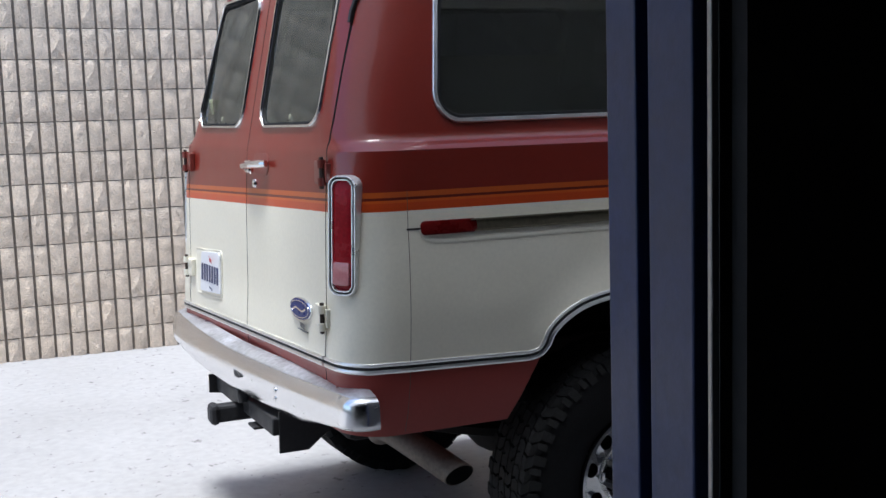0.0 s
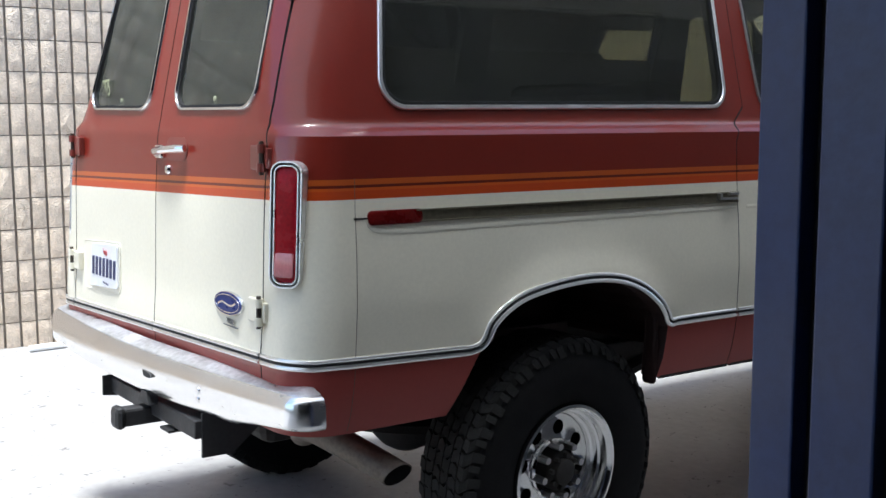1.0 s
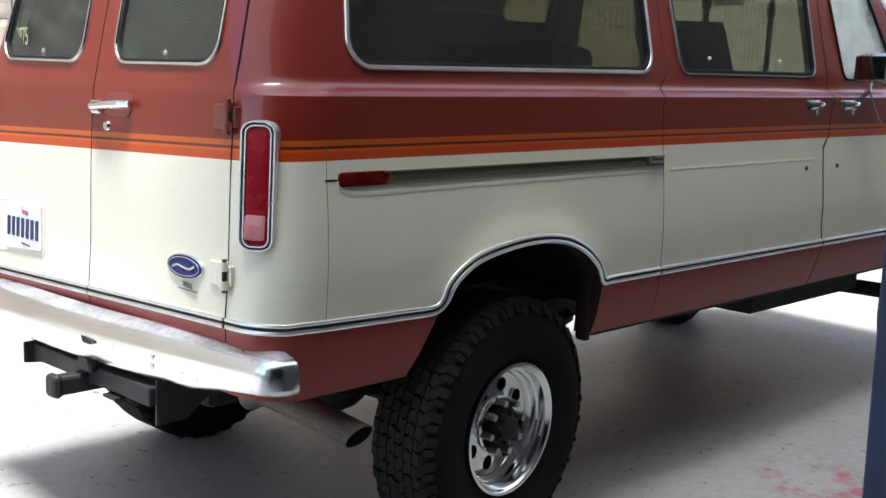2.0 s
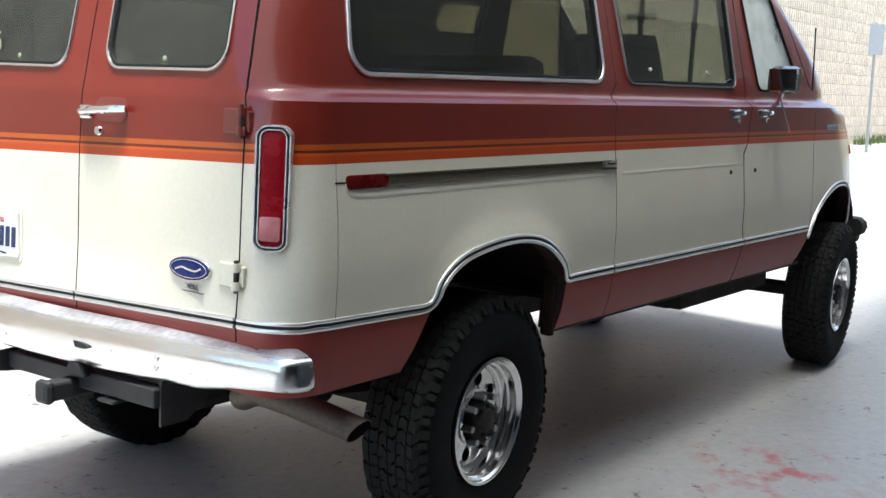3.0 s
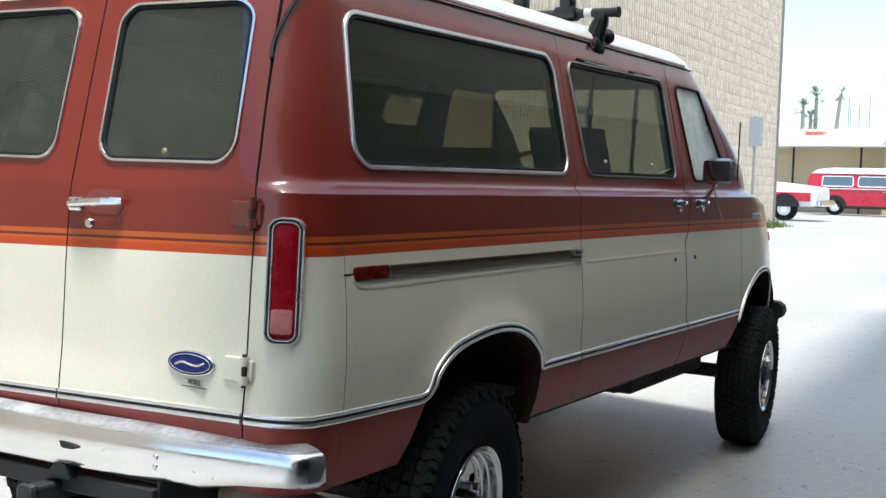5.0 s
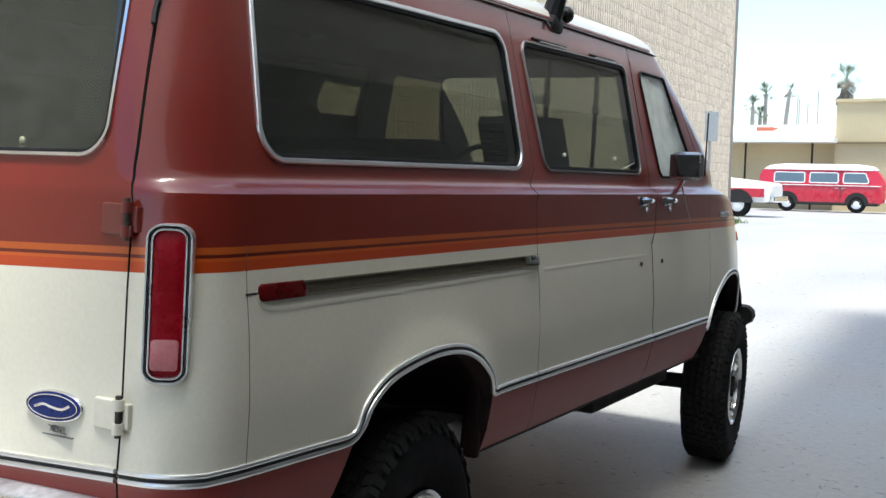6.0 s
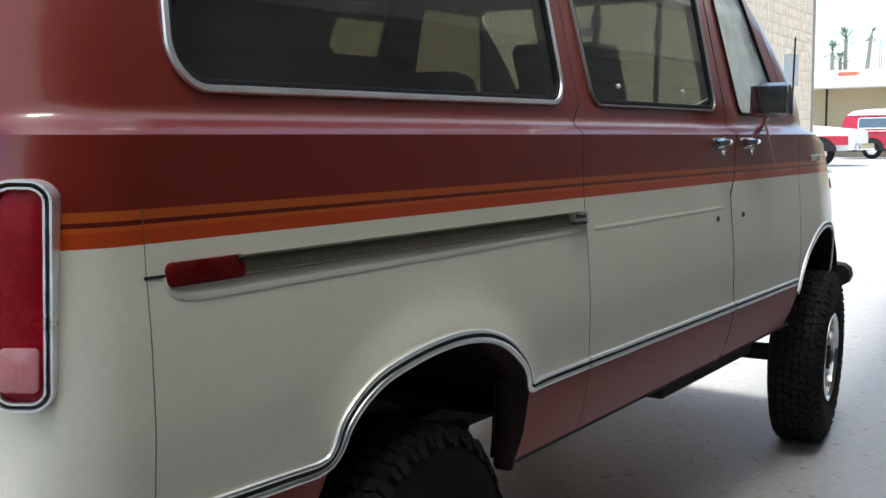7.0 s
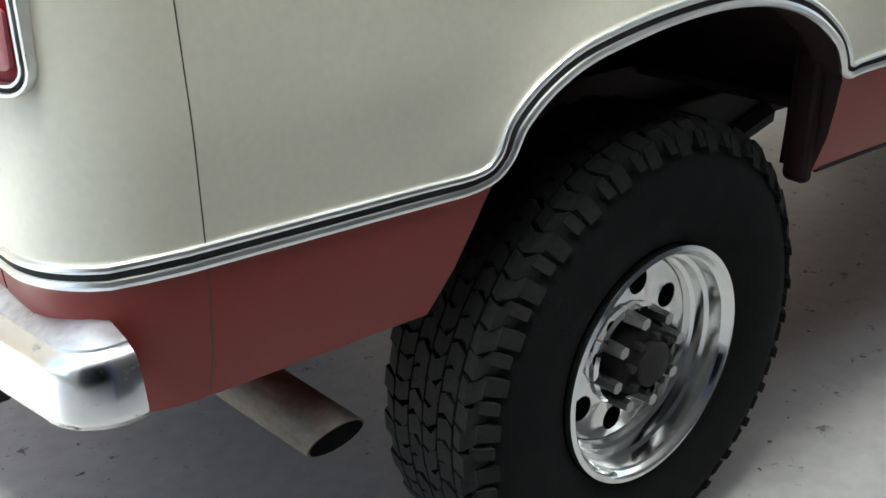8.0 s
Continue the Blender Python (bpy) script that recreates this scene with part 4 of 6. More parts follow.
# hinges of the rear doors
def hinge(y, z, mats, mirror, label):
    p, n = rear_point(2 * W - y if mirror else y, z)
    s = -1 if mirror else 1
    side = lambda a, b: (min(p.y + a * s, p.y + b * s), max(p.y + a * s, p.y + b * s))
    h = part("door_hinge", boxed(p.x - 0.014, p.x + 0.006, *side(0.004, 0.070), z - 0.034, z + 0.034, 0.004), mats, shell, label)
    for dz in (-0.026, 0.026):
        bm = bmesh.new()
        bmesh.ops.create_cone(bm, cap_ends=True, segments=12, radius1=0.013, radius2=0.013, depth=0.024, matrix=Matrix.Translation((p.x - 0.016, p.y - 0.008 * s, z + dz)))
        part("knuckle", bm, mats, h, "", True)
    part("pin", tube([(p.x - 0.016, p.y - 0.008 * s, z - 0.046), (p.x - 0.016, p.y - 0.008 * s, z + 0.046)], 0.007), RUST, h)
    part("leaf", boxed(p.x - 0.010, p.x + 0.020, *side(-0.030, -0.012), z - 0.028, z + 0.028, 0.003), mats, h)


RED_PART = material("red_paint", (0.17, 0.030, 0.022), 0.4, 0, 0.08, 8, 60, 0, 0.4)
for mirror in (False, True):
    hinge(0.205, 1.553, RED_PART, mirror, "red painted door hinge")
    hinge(0.200, 1.127, CREAM, mirror, "cream painted door hinge")

# rear handle and lock
p, n = rear_point(0.84, 1.556)
handle = part("door_handle", boxed(p.x - 0.018, p.x + 0.004, 0.822, 0.882, 1.530, 1.575, 0.009), CHROME, rear_door, "chrome pull handle")
part("grip", tube([(p.x - 0.022, 0.862, 1.553), (p.x - 0.030, 0.83, 1.556), (p.x - 0.022, 0.75, 1.562), (p.x - 0.012, 0.695, 1.566), (p.x + 0.004, 0.668, 1.567)], 0.016, 10, radii=[0.012, 0.014, 0.012, 0.013, 0.011]), CHROME, handle, "", True)
part("button", boxed(p.x - 0.026, p.x - 0.010, 0.842, 0.870, 1.538, 1.562, 0.006), CHROME, handle)
pts, nrm = rear_ring([(0.672, 1.526), (0.818, 1.526), (0.818, 1.600), (0.672, 1.600)], 0.033, 0.0008)
ring_patch("handle_scoop", pts, nrm, RED_PART, handle, ((1, -0.004), (1, 0.001), (0.9, 0.0015)))
bm = lathe([(0.0, 0.006), (0.012, 0.006), (0.016, 0.0), (0.016, -0.004)], 16)
bmesh.ops.rotate(bm, verts=bm.verts, matrix=Euler((0, 0, radians(90))).to_matrix())
bmesh.ops.translate(bm, verts=bm.verts, vec=(rear_point(0.80, 1.497)[0].x - 0.002, 0.80, 1.497))
part("lock", bm, CHROME, rear_door, "chrome key lock", True)

# oval badge, its word plate and the number plate
BADGE_BLUE = material("badge_blue", (0.010, 0.025, 0.15), 0.35, 0, 0.08, 30, 100, 0, 0.0, spec=0.25)


def oval(cy, cz, ry, rz, out, n=36):
    return [rear_point(cy + ry * math.cos(2 * math.pi * k / n), cz + rz * math.sin(2 * math.pi * k / n), out) for k in range(n)]


ring = oval(0.385, 1.125, 0.084, 0.036, 0)
badge = ring_patch("badge", [p for p, q in ring], [q for p, q in ring], CHROME, rear_door, ((1, -0.004), (1, 0.006), (0.97, 0.008)), "blue oval badge with a bright rim")
ring = oval(0.385, 1.125, 0.0795, 0.0325, 0.0075)
ring_patch("badge_field", [p for p, q in ring], [q for p, q in ring], BADGE_BLUE, badge, ((1, -0.003), (1, 0.0015), (0.5, 0.0025)))
ring = oval(0.385, 1.125, 0.0715, 0.0262, 0.0105)
part("badge_line", band([p for p, q in ring], [q for p, q in ring], 0.0025, 0.001, True, 0.002), CHROME, badge)
swash = smooth_line([(0.438, 1.119), (0.412, 1.128), (0.386, 1.123), (0.358, 1.121), (0.334, 1.131)], 5)
ring = [rear_point(y, z, 0.011) for y, z in swash]
part("badge_flourish", band([p for p, q in ring], [q for p, q in ring], 0.006, 0.001, False, 0.002), CHROME, badge, "silver flourish shape")


def lettering(text, size, mats, depth=0.002):
    cu = bpy.data.curves.new("text", "FONT")
    cu.body, cu.size, cu.extrude, cu.align_x, cu.align_y = text, size, depth, "CENTER", "CENTER"
    ob = bpy.data.objects.new("text", cu)
    scene.collection.objects.link(ob)
    bpy.context.view_layer.update()
    me = bpy.data.meshes.new_from_object(ob.evaluated_get(bpy.context.evaluated_depsgraph_get()))
    bpy.data.objects.remove(ob)
    bm = bmesh.new()
    bm.from_mesh(me)
    bpy.data.meshes.remove(me)
    return bm


def on_rear(bm, y, z, out, stretch=1.0, mirror=False):
    """Lays flat lettering on the rear face, to be read from behind."""
    p, n = rear_point(y, z, out)
    m = Matrix.Translation(p) @ Matrix(((SKEW, 0, -1, 0), (-1, 0, 0, 0), (0, 1, 0, 0), (0, 0, 0, 1))) @ Matrix.Diagonal((stretch, 1, 1, 1))
    bmesh.ops.transform(bm, matrix=m, verts=bm.verts)
    return bm


DIM = material("dim_letter_metal", (0.20, 0.20, 0.20), 0.4, 0.6, 0.2, 30, 90)
word = part("word_badge", on_rear(lettering("DIESEL", 0.021, RUBBER), 0.375, 1.073, 0.003, 1.12), DIM, rear_door, "small dull metal DIESEL lettering")
p, n = rear_point(0.375, 1.060, 0)
part("word_bar", boxed(p.x - 0.004, p.x + 0.002, 0.325, 0.425, 1.058, 1.061), DIM, word)
pts, nrm = rear_ring([(1.160, 1.045), (1.472, 1.034), (1.500, 1.208), (1.165, 1.228)], 0.02)
recess = ring_patch("plate_recess", pts, nrm, CREAM, rear_door_left, ((1, -0.003), (1, 0.003), (0.95, 0.0015)), "cream recess round the plate", False)
pts, nrm = rear_ring([(1.170, 1.063), (1.415, 1.049), (1.402, 1.203), (1.182, 1.218)], 0.012, 0.006)
PLATE = material("plate_white", (0.72, 0.73, 0.76), 0.4, 0, 0.06, 20, 100, 0, 0.2)
plate = ring_patch("number_plate", pts, nrm, PLATE, recess, ((1, -0.003), (1, 0.003), (0.98, 0.003)), "white plate with dark blue bars", False)
PLATE_BLUE, PLATE_RED = material("plate_blue", (0.02, 0.03, 0.10), 0.4, 0, 0.1, 30, 100), material("plate_red", (0.45, 0.04, 0.05), 0.4, 0, 0.1, 30, 100)
for k in range(7):
    y = 1.385 - k * 0.0312
    pts, nrm = rear_ring([(y - 0.0105, 1.094), (y + 0.0105, 1.093), (y + 0.0105, 1.160), (y - 0.0105, 1.161)], 0.004, 0.0105, 3)
    ring_patch("plate_bar", pts, nrm, PLATE_BLUE, plate, ((1, -0.002), (1, 0.001)), "", False)
part("plate_word", on_rear(lettering("California", 0.034, PLATE_RED, 0.0006), 1.292, 1.184, 0.0105, 0.86), PLATE_RED, plate, "red state name")
part("plate_strip", on_rear(boxed(-0.08, 0.08, -0.003, 0.003, -0.0005, 0.0005), 1.292, 1.074, 0.0105), PLATE_BLUE, plate)
CHALK = material("chalk_yellow", (0.40, 0.42, 0.24), 0.9, 0, 0.2, 60, 200)
part("chalk_mark", on_rear(lettering("0975", 0.085, CHALK, 0.0004), 1.39, 1.762, -0.006, 0.75), CHALK, rear_door_left, "yellow chalk figures on the glass")

# ---- bumper, hitch, exhaust ----
def bumper_bow(y):
    """How far the bumper's face stands off behind the body: most in the middle."""
    return -0.024 - 0.062 * math.sin(math.pi / 2 * min(1, max(0, (min(y, 2 * W - y) - 0.039) / (W - 0.039))))


def bumper_path():
    half = [(0.062, -0.026), (0.052, -0.0275)]
    for k in range(9):
        a = math.pi / 2 * k / 8
        half.append((0.043 - 0.067 * math.sin(a), 0.039 - 0.067 * math.cos(a)))
    half += [(bumper_bow(0.039 + (W - 0.039) * f), 0.039 + (W - 0.039) * f) for f in (0.15, 0.3, 0.5, 0.75, 1.0)]
    return half + [(x, 2 * W - y) for x, y in half[-2::-1]]


def bumper_sweep(profile, start=0, stop=None):
    path = [skewed(x, y, 0) for x, y in bumper_path()]
    stop = stop or len(path)
    bm = bmesh.new()
    rings = []
    for i in range(start, stop):
        d = (path[min(i + 1, len(path) - 1)] - path[max(i - 1, 0)]).normalized()
        n = Vector((d.y, -d.x, 0))
        if n.dot(path[i] - Vector((2.5, W, 0))) < 0:
            n = -n
        rings.append([bm.verts.new(path[i] + n * o + Vector((0, 0, z))) for o, z in profile])
    k = len(profile)
    for a, b in zip(rings, rings[1:]):
        for j in range(k):
            bm.faces.new((a[j], a[(j + 1) % k], b[(j + 1) % k], b[j]))
    bm.faces.new(rings[0]), bm.faces.new(rings[-1])
    bmesh.ops.recalc_face_normals(bm, faces=bm.faces)
    return bm


bumper = part("rear_bumper", bumper_sweep([(-0.075, 0.940), (-0.05, 0.937), (-0.014, 0.924), (-0.003, 0.917), (0.003, 0.905), (0.006, 0.885), (0.008, 0.850), (0.006, 0.818), (0.0, 0.803), (-0.012, 0.793), (-0.03, 0.789), (-0.034, 0.796), (-0.012, 0.824), (-0.010, 0.880), (-0.03, 0.915), (-0.075, 0.925)]), WORN_CHROME, van, "chrome rear bumper, scuffed", True)
PAD = material("dull_bumper_top", (0.55, 0.55, 0.58), 0.36, 0.75, 0.35, 9, 60, 0.0004, 0, 0.12)
part("bumper_top", bumper_sweep([(-0.074, 0.936), (-0.074, 0.9425), (-0.05, 0.9395), (-0.018, 0.928), (-0.015, 0.922)], 0, len(bumper_path())), PAD, bumper, "dull scuffed grey top of the bumper", True)
face = lambda y: bumper_bow(y) + SKEW * y - 0.009
bm = bmesh.new()
bmesh.ops.create_cone(bm, cap_ends=True, segments=16, radius1=1, radius2=1, depth=0.006, matrix=Matrix.Translation((face(0.755) + 0.004, 0.755, 0.862)) @ Matrix.Rotation(radians(90), 4, "Y") @ Matrix.Rotation(radians(1), 4, "Z") @ Matrix.Diagonal((0.010, 0.058, 1, 1)))
part("bumper_slot", bm, RUBBER, bumper)
for z in (0.842, 0.868):
    bm = bmesh.new()
    bmesh.ops.create_uvsphere(bm, u_segments=10, v_segments=6, radius=0.010, matrix=Matrix.Translation((face(0.43) + 0.004, 0.43, z)) @ Matrix.Diagonal((0.7, 1, 1, 1)))
    part("bumper_bolt", bm, WORN_CHROME, bumper, "", True)

PIPE = material("sooty_pipe", (0.13, 0.11, 0.09), 0.6, 0.5, 0.4, 9, 80, 0.001)
HITCH = material("worn_black_steel", (0.024, 0.024, 0.026), 0.6, 0.3, 0.3, 9, 70, 0.0008)
hitch = part("tow_hitch", boxed(-0.125, -0.065, 0.42, 1.22, 0.712, 0.769, 0.005), HITCH, van, "black steel tow hitch under the bumper")
part("side_plate", prism([(-0.105, 0.790), (-0.105, 0.655), (-0.01, 0.655), (0.15, 0.785)], "y", 0.413, 0.423), HITCH, hitch)
part("side_plate", prism([(-0.155, 0.775), (-0.155, 0.705), (-0.05, 0.690), (0.10, 0.785)], "y", 1.212, 1.222), HITCH, hitch)
part("receiver", boxed(-0.225, 0.04, 0.797, 0.859, 0.683, 0.743, 0.010), HITCH, hitch)
part("receiver_collar", boxed(-0.24, -0.205, 0.789, 0.867, 0.675, 0.751, 0.018), HITCH, hitch)
part("lug", prism([(0.735, 0.760), (0.755, 0.800), (0.80, 0.805), (0.835, 0.760)], "x", -0.155, -0.12), HITCH, hitch)
part("chain_eye", boxed(-0.14, -0.06, 0.60, 0.68, 0.694, 0.704, 0.003), HITCH, hitch)
# the bumper and the hitch sit a little crooked
for ob in [bumper, *bumper.children]:
    for v in ob.data.vertices:
        v.co.z -= 0.008 * v.co.y
        if v.co.z < 0.835:
            v.co.z += 0.045 * smoothstep(0.35, 0.0, v.co.y) * (0.835 - v.co.z) / 0.045
for ob in [hitch, *hitch.children]:
    for v in ob.data.vertices:
        v.co.z += 0.010 - 0.040 * (v.co.y - 0.335)
ex = part("exhaust_pipe", tube(smooth_line([(1.2, 0.62, 0.68), (0.75, 0.60, 0.68), (0.42, 0.56, 0.665), (0.27, 0.49, 0.66), (0.25, 0.39, 0.700), (0.276, 0.25, 0.686), (0.349, 0.054, 0.629)], 4), 0.044, 18), PIPE, van, "rusty exhaust tail pipe", True)
# a slanted mouth
end, d = Vector((0.349, 0.054, 0.629)), (Vector((0.349, 0.054, 0.629)) - Vector((0.276, 0.25, 0.686))).normalized()
for v in ex.data.vertices:
    o = v.co - end
    if abs(o.dot(d)) < 0.02:
        q = o - d * o.dot(d)
        v.co += d * (0.30 * q.z + 0.34 * q.x)
# solid black disc stands for the shade inside the pipe
mouth = tube([end - d * 0.01, end + d * 0.0015], 0.0405, 18)
for v in mouth.verts:
    o = v.co - end
    q = o - d * o.dot(d)
    v.co += d * (0.30 * q.z + 0.34 * q.x)
part("pipe_mouth", mouth, material("pipe_mouth_black", (0.004, 0.004, 0.004), 0.95, 0, 0.2, 20, 90, spec=0.05), ex)


# ---- wheels ----
R_TYRE = 0.452


LUG = material("lug_steel", (0.34, 0.34, 0.34), 0.32, 1.0, 0.2, 20, 90)


def wheel_meshes():
    """Shared meshes of one wheel: its outer face looks to -y, its middle at the origin."""
    made = {}
    tyre = lathe([(0.230, 0.045), (0.235, 0.020), (0.265, 0.006), (0.31, -0.008), (0.36, -0.010), (0.395, 0.000), (0.418, 0.020), (0.428, 0.045), (0.432, 0.10), (0.432, 0.20), (0.428, 0.262), (0.41, 0.30), (0.36, 0.318), (0.28, 0.31), (0.230, 0.27)], 64, closed=True)
    made["tyre"] = tyre
    tread = bmesh.new()
    rng = random.Random(3)
    n = 66
    rows = ((0.014, 0.062, 0.404, 0.5), (0.068, 0.109, 0.432, 0.0), (0.114, 0.153, 0.432, 0.35), (0.158, 0.197, 0.432, 0.7), (0.202, 0.243, 0.432, 0.1), (0.248, 0.296, 0.404, 0.4))
    for row, (y0, y1, r_edge, ph) in enumerate(rows):
        turn = 0.42 * 2 * math.pi / n * (1, -0.7, 0.9, -1, 0.6, -0.8)[row]
        for k in range(n):
            a0 = 2 * math.pi * (k + ph) / n
            a1 = a0 + 2 * math.pi * (0.88 if k % 3 else 0.80) / n
            ym = (y0 + y1) / 2 + 0.006 * (1 if k % 2 else -1)
            low, top = [], []
            for aa, yy in ((a0, y0), (a1, y0), (a1 + turn, ym), (a1 + turn * 0.5, y1), (a0 + turn * 0.5, y1), (a0 + turn, ym)):
                edge = yy < 0.03 or yy > 0.28
                r = R_TYRE - (0.018 if edge else 0) - (0.0015 if k % 4 == 0 else 0)
                rb = r_edge if edge else 0.428
                top.append(tread.verts.new((r * math.cos(aa), yy + (0.004 if yy < 0.03 else 0), r * math.sin(aa))))
                low.append(tread.verts.new((rb * math.cos(aa), yy, rb * math.sin(aa))))
            tread.faces.new(top[0:3] + [top[5]]), tread.faces.new(top[2:6])
            for q in range(6):
                tread.faces.new((low[q], low[(q + 1) % 6], top[(q + 1) % 6], top[q]))
    # shoulder lugs that come down on the sidewall
    for y0, y1, s in ((0.022, -0.004, 1),):
        for k in range(n):
            a0, a1 = 2 * math.pi * (k + 0.5) / n, 2 * math.pi * (k + 0.5 + (0.74 if k % 2 else 0.5)) / n
            vs = []
            for top in (0, 1):
                for aa, r in ((a0, 0.436), (a1, 0.436), (a1, 0.402 if k % 2 else 0.412), (a0, 0.402 if k % 2 else 0.412)):
                    yb = 0.028 if r > 0.43 else 0.004
                    vs.append(tread.verts.new((r * math.cos(aa), yb - (0.010 if top else -0.01), r * math.sin(aa))))
            for q in ((4, 5, 6, 7), (0, 1, 5, 4), (1, 2, 6, 5), (2, 3, 7, 6), (3, 0, 4, 7)):
                tread.faces.new([vs[i] for i in q])
    bmesh.ops.recalc_face_normals(tread, faces=tread.faces)
    made["tread"] = tread
    made["rim"] = lathe([(0.236, 0.030), (0.243, 0.010), (0.240, 0.002), (0.230, 0.000), (0.225, 0.004), (0.222, 0.012), (0.217, 0.016), (0.214, 0.042), (0.205, 0.047), (0.202, 0.066), (0.194, 0.071), (0.191, 0.088), (0.189, 0.125), (0.205, 0.20), (0.236, 0.28)], 64, caps=False)
    # disc with eight round holes, set deep in the rim
    DISC = 0.078
    disc = bmesh.new()
    holes, r_h, r_c, n_h = 8, 0.0265, 0.143, 12
    outer, inner = 0.1905, 0.098
    for k in range(holes):
        a = 2 * math.pi * k / holes
        half = math.pi / holes
        frame_pts = []
        for j in range(n_h):
            f = j / n_h
            # walk round the sector border, starting at the inner middle
            if f < 1 / 6:
                frame_pts.append((inner, a + half * (f * 6)))
            elif f < 0.5 - 1 / 6:
                g = (f - 1 / 6) / (1 / 6)
                frame_pts.append((inner + (outer - inner) * g, a + half))
            elif f < 0.5 + 1 / 6:
                g = (f - (0.5 - 1 / 6)) / (1 / 3)
                frame_pts.append((outer, a + half * (1 - 2 * g)))
            elif f < 1 - 1 / 6:
                g = (f - (0.5 + 1 / 6)) / (1 / 6)
                frame_pts.append((outer - (outer - inner) * g, a - half))
            else:
                g = (f - (1 - 1 / 6)) / (1 / 6)
                frame_pts.append((inner, a - half * (1 - g)))
        fp = [(r * math.cos(t), r * math.sin(t)) for r, t in frame_pts]
        hv, fv, bv = [], [], []
        for j in range(n_h):
            # hole vertices run the same way round as the border: from the inside, by +half
            b = a + math.pi - 2 * math.pi * j / n_h
            hx, hz = r_c * math.cos(a) + r_h * math.cos(b), r_c * math.sin(a) + r_h * math.sin(b)
            hv.append(disc.verts.new((hx, DISC, hz)))
            bv.append(disc.verts.new((hx, DISC + 0.033, hz)))
            x, z = fp[j]
            rr = math.hypot(x, z)
            fv.append(disc.verts.new((x, DISC + (0.008 if rr > 0.13 else -0.004), z)))
        for j in range(n_h):
            i = (j + 1) % n_h
            disc.faces.new((fv[j], fv[i], hv[i], hv[j]))
            disc.faces.new((hv[j], hv[i], bv[i], bv[j]))
    bmesh.ops.remove_doubles(disc, verts=disc.verts, dist=0.0005)
    bmesh.ops.recalc_face_normals(disc, faces=disc.faces)
    made["wheel_disc"] = disc
    made["drum"] = lathe([(0.0, 0.15), (0.195, 0.15), (0.195, 0.22), (0.0, 0.22)], 32)
    made["hub_ring"] = lathe([(0.106, 0.084), (0.106, 0.064), (0.100, 0.058), (0.092, 0.060), (0.088, 0.084)], 40, caps=False)
    hub = lathe([(0.0, 0.004), (0.038, 0.006), (0.045, 0.011), (0.047, 0.026), (0.066, 0.030), (0.072, 0.036), (0.074, 0.064), (0.076, 0.090)], 24)
    made["hub"] = hub
    lug = bmesh.new()
    bmesh.ops.create_cone(lug, cap_ends=True, segments=6, radius1=0.015, radius2=0.012, depth=0.060, matrix=Matrix.Rotation(radians(90), 4, "X"))
    made["lug_nut"] = lug
    bolt = bmesh.new()
    bmesh.ops.create_cone(bolt, cap_ends=True, segments=6, radius1=0.009, radius2=0.008, depth=0.024, matrix=Matrix.Rotation(radians(90), 4, "X"))
    made["hub_bolt"] = bolt
    out = {}
    mats = {"tyre": TYRE, "tread": TREAD, "rim": ALLOY, "wheel_disc": ALLOY, "drum": UNDER, "hub_ring": CHROME, "hub": UNDER, "lug_nut": LUG, "hub_bolt": UNDER}
    for name, bm in made.items():
        if name in ("tyre", "tread"):
            bmesh.ops.scale(bm, vec=(0.975, 0.80, 0.975), verts=bm.verts)
        elif name not in ("lug_nut", "hub_bolt"):
            bmesh.ops.scale(bm, vec=(0.94, 1, 0.94), verts=bm.verts)
        me = bpy.data.meshes.new(name)
        bm.normal_update()
        bm.to_mesh(me)
        bm.free()
        me.materials.append(mats[name])
        smooth_by_angle(me, 40)
        out[name] = me
    return out


WHEEL = wheel_meshes()
for x, y, flip, turn in ((0.971, 0.003, False, 12), (4.60, -0.03, False, 40), (0.78, 2 * W + 0.02, True, 0), (4.40, 2 * W, True, 25)):
    hold = new("wheel", WHEEL["tyre"])
    hold.parent = van
    hold.matrix_local = pose(x, y, 0.532, 0, 0, 185 if flip else 5) @ pose(0, 0, 0, 0, turn, 0)
    hold["label"] = "big black all-terrain tyre on a polished wheel"
    for name in ("tread", "rim", "wheel_disc", "drum", "hub_ring", "hub"):
        ob = new(name, WHEEL[name])
        ob.parent = hold
    for k in range(8):
        ob = new("lug_nut", WHEEL["lug_nut"])
        ob.parent = hold
        ob.location = (0.086 * math.cos(math.pi * (k + 0.5) / 4), 0.050, 0.086 * math.sin(math.pi * (k + 0.5) / 4))
        ob = new("hub_bolt", WHEEL["hub_bolt"])
        ob.parent = hold
        ob.location = (0.054 * math.cos(math.pi * k / 4), 0.024, 0.054 * math.sin(math.pi * k / 4))

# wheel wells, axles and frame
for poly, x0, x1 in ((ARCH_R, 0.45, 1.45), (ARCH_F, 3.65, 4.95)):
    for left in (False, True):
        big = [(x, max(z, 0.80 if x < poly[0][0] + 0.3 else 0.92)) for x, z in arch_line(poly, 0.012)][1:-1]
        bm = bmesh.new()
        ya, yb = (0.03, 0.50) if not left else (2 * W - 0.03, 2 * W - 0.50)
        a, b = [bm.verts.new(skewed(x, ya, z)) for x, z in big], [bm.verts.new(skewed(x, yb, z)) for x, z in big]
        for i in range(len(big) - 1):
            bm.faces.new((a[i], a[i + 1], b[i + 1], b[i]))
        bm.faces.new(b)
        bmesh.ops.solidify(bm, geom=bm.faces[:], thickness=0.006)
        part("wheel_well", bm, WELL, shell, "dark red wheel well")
rear_axle = part("rear_axle", tube([(0.96, 0.28, 0.532), (0.86, 1.55, 0.532)], 0.045, 12), UNDER, van, "black rear axle", True)
bm = bmesh.new()
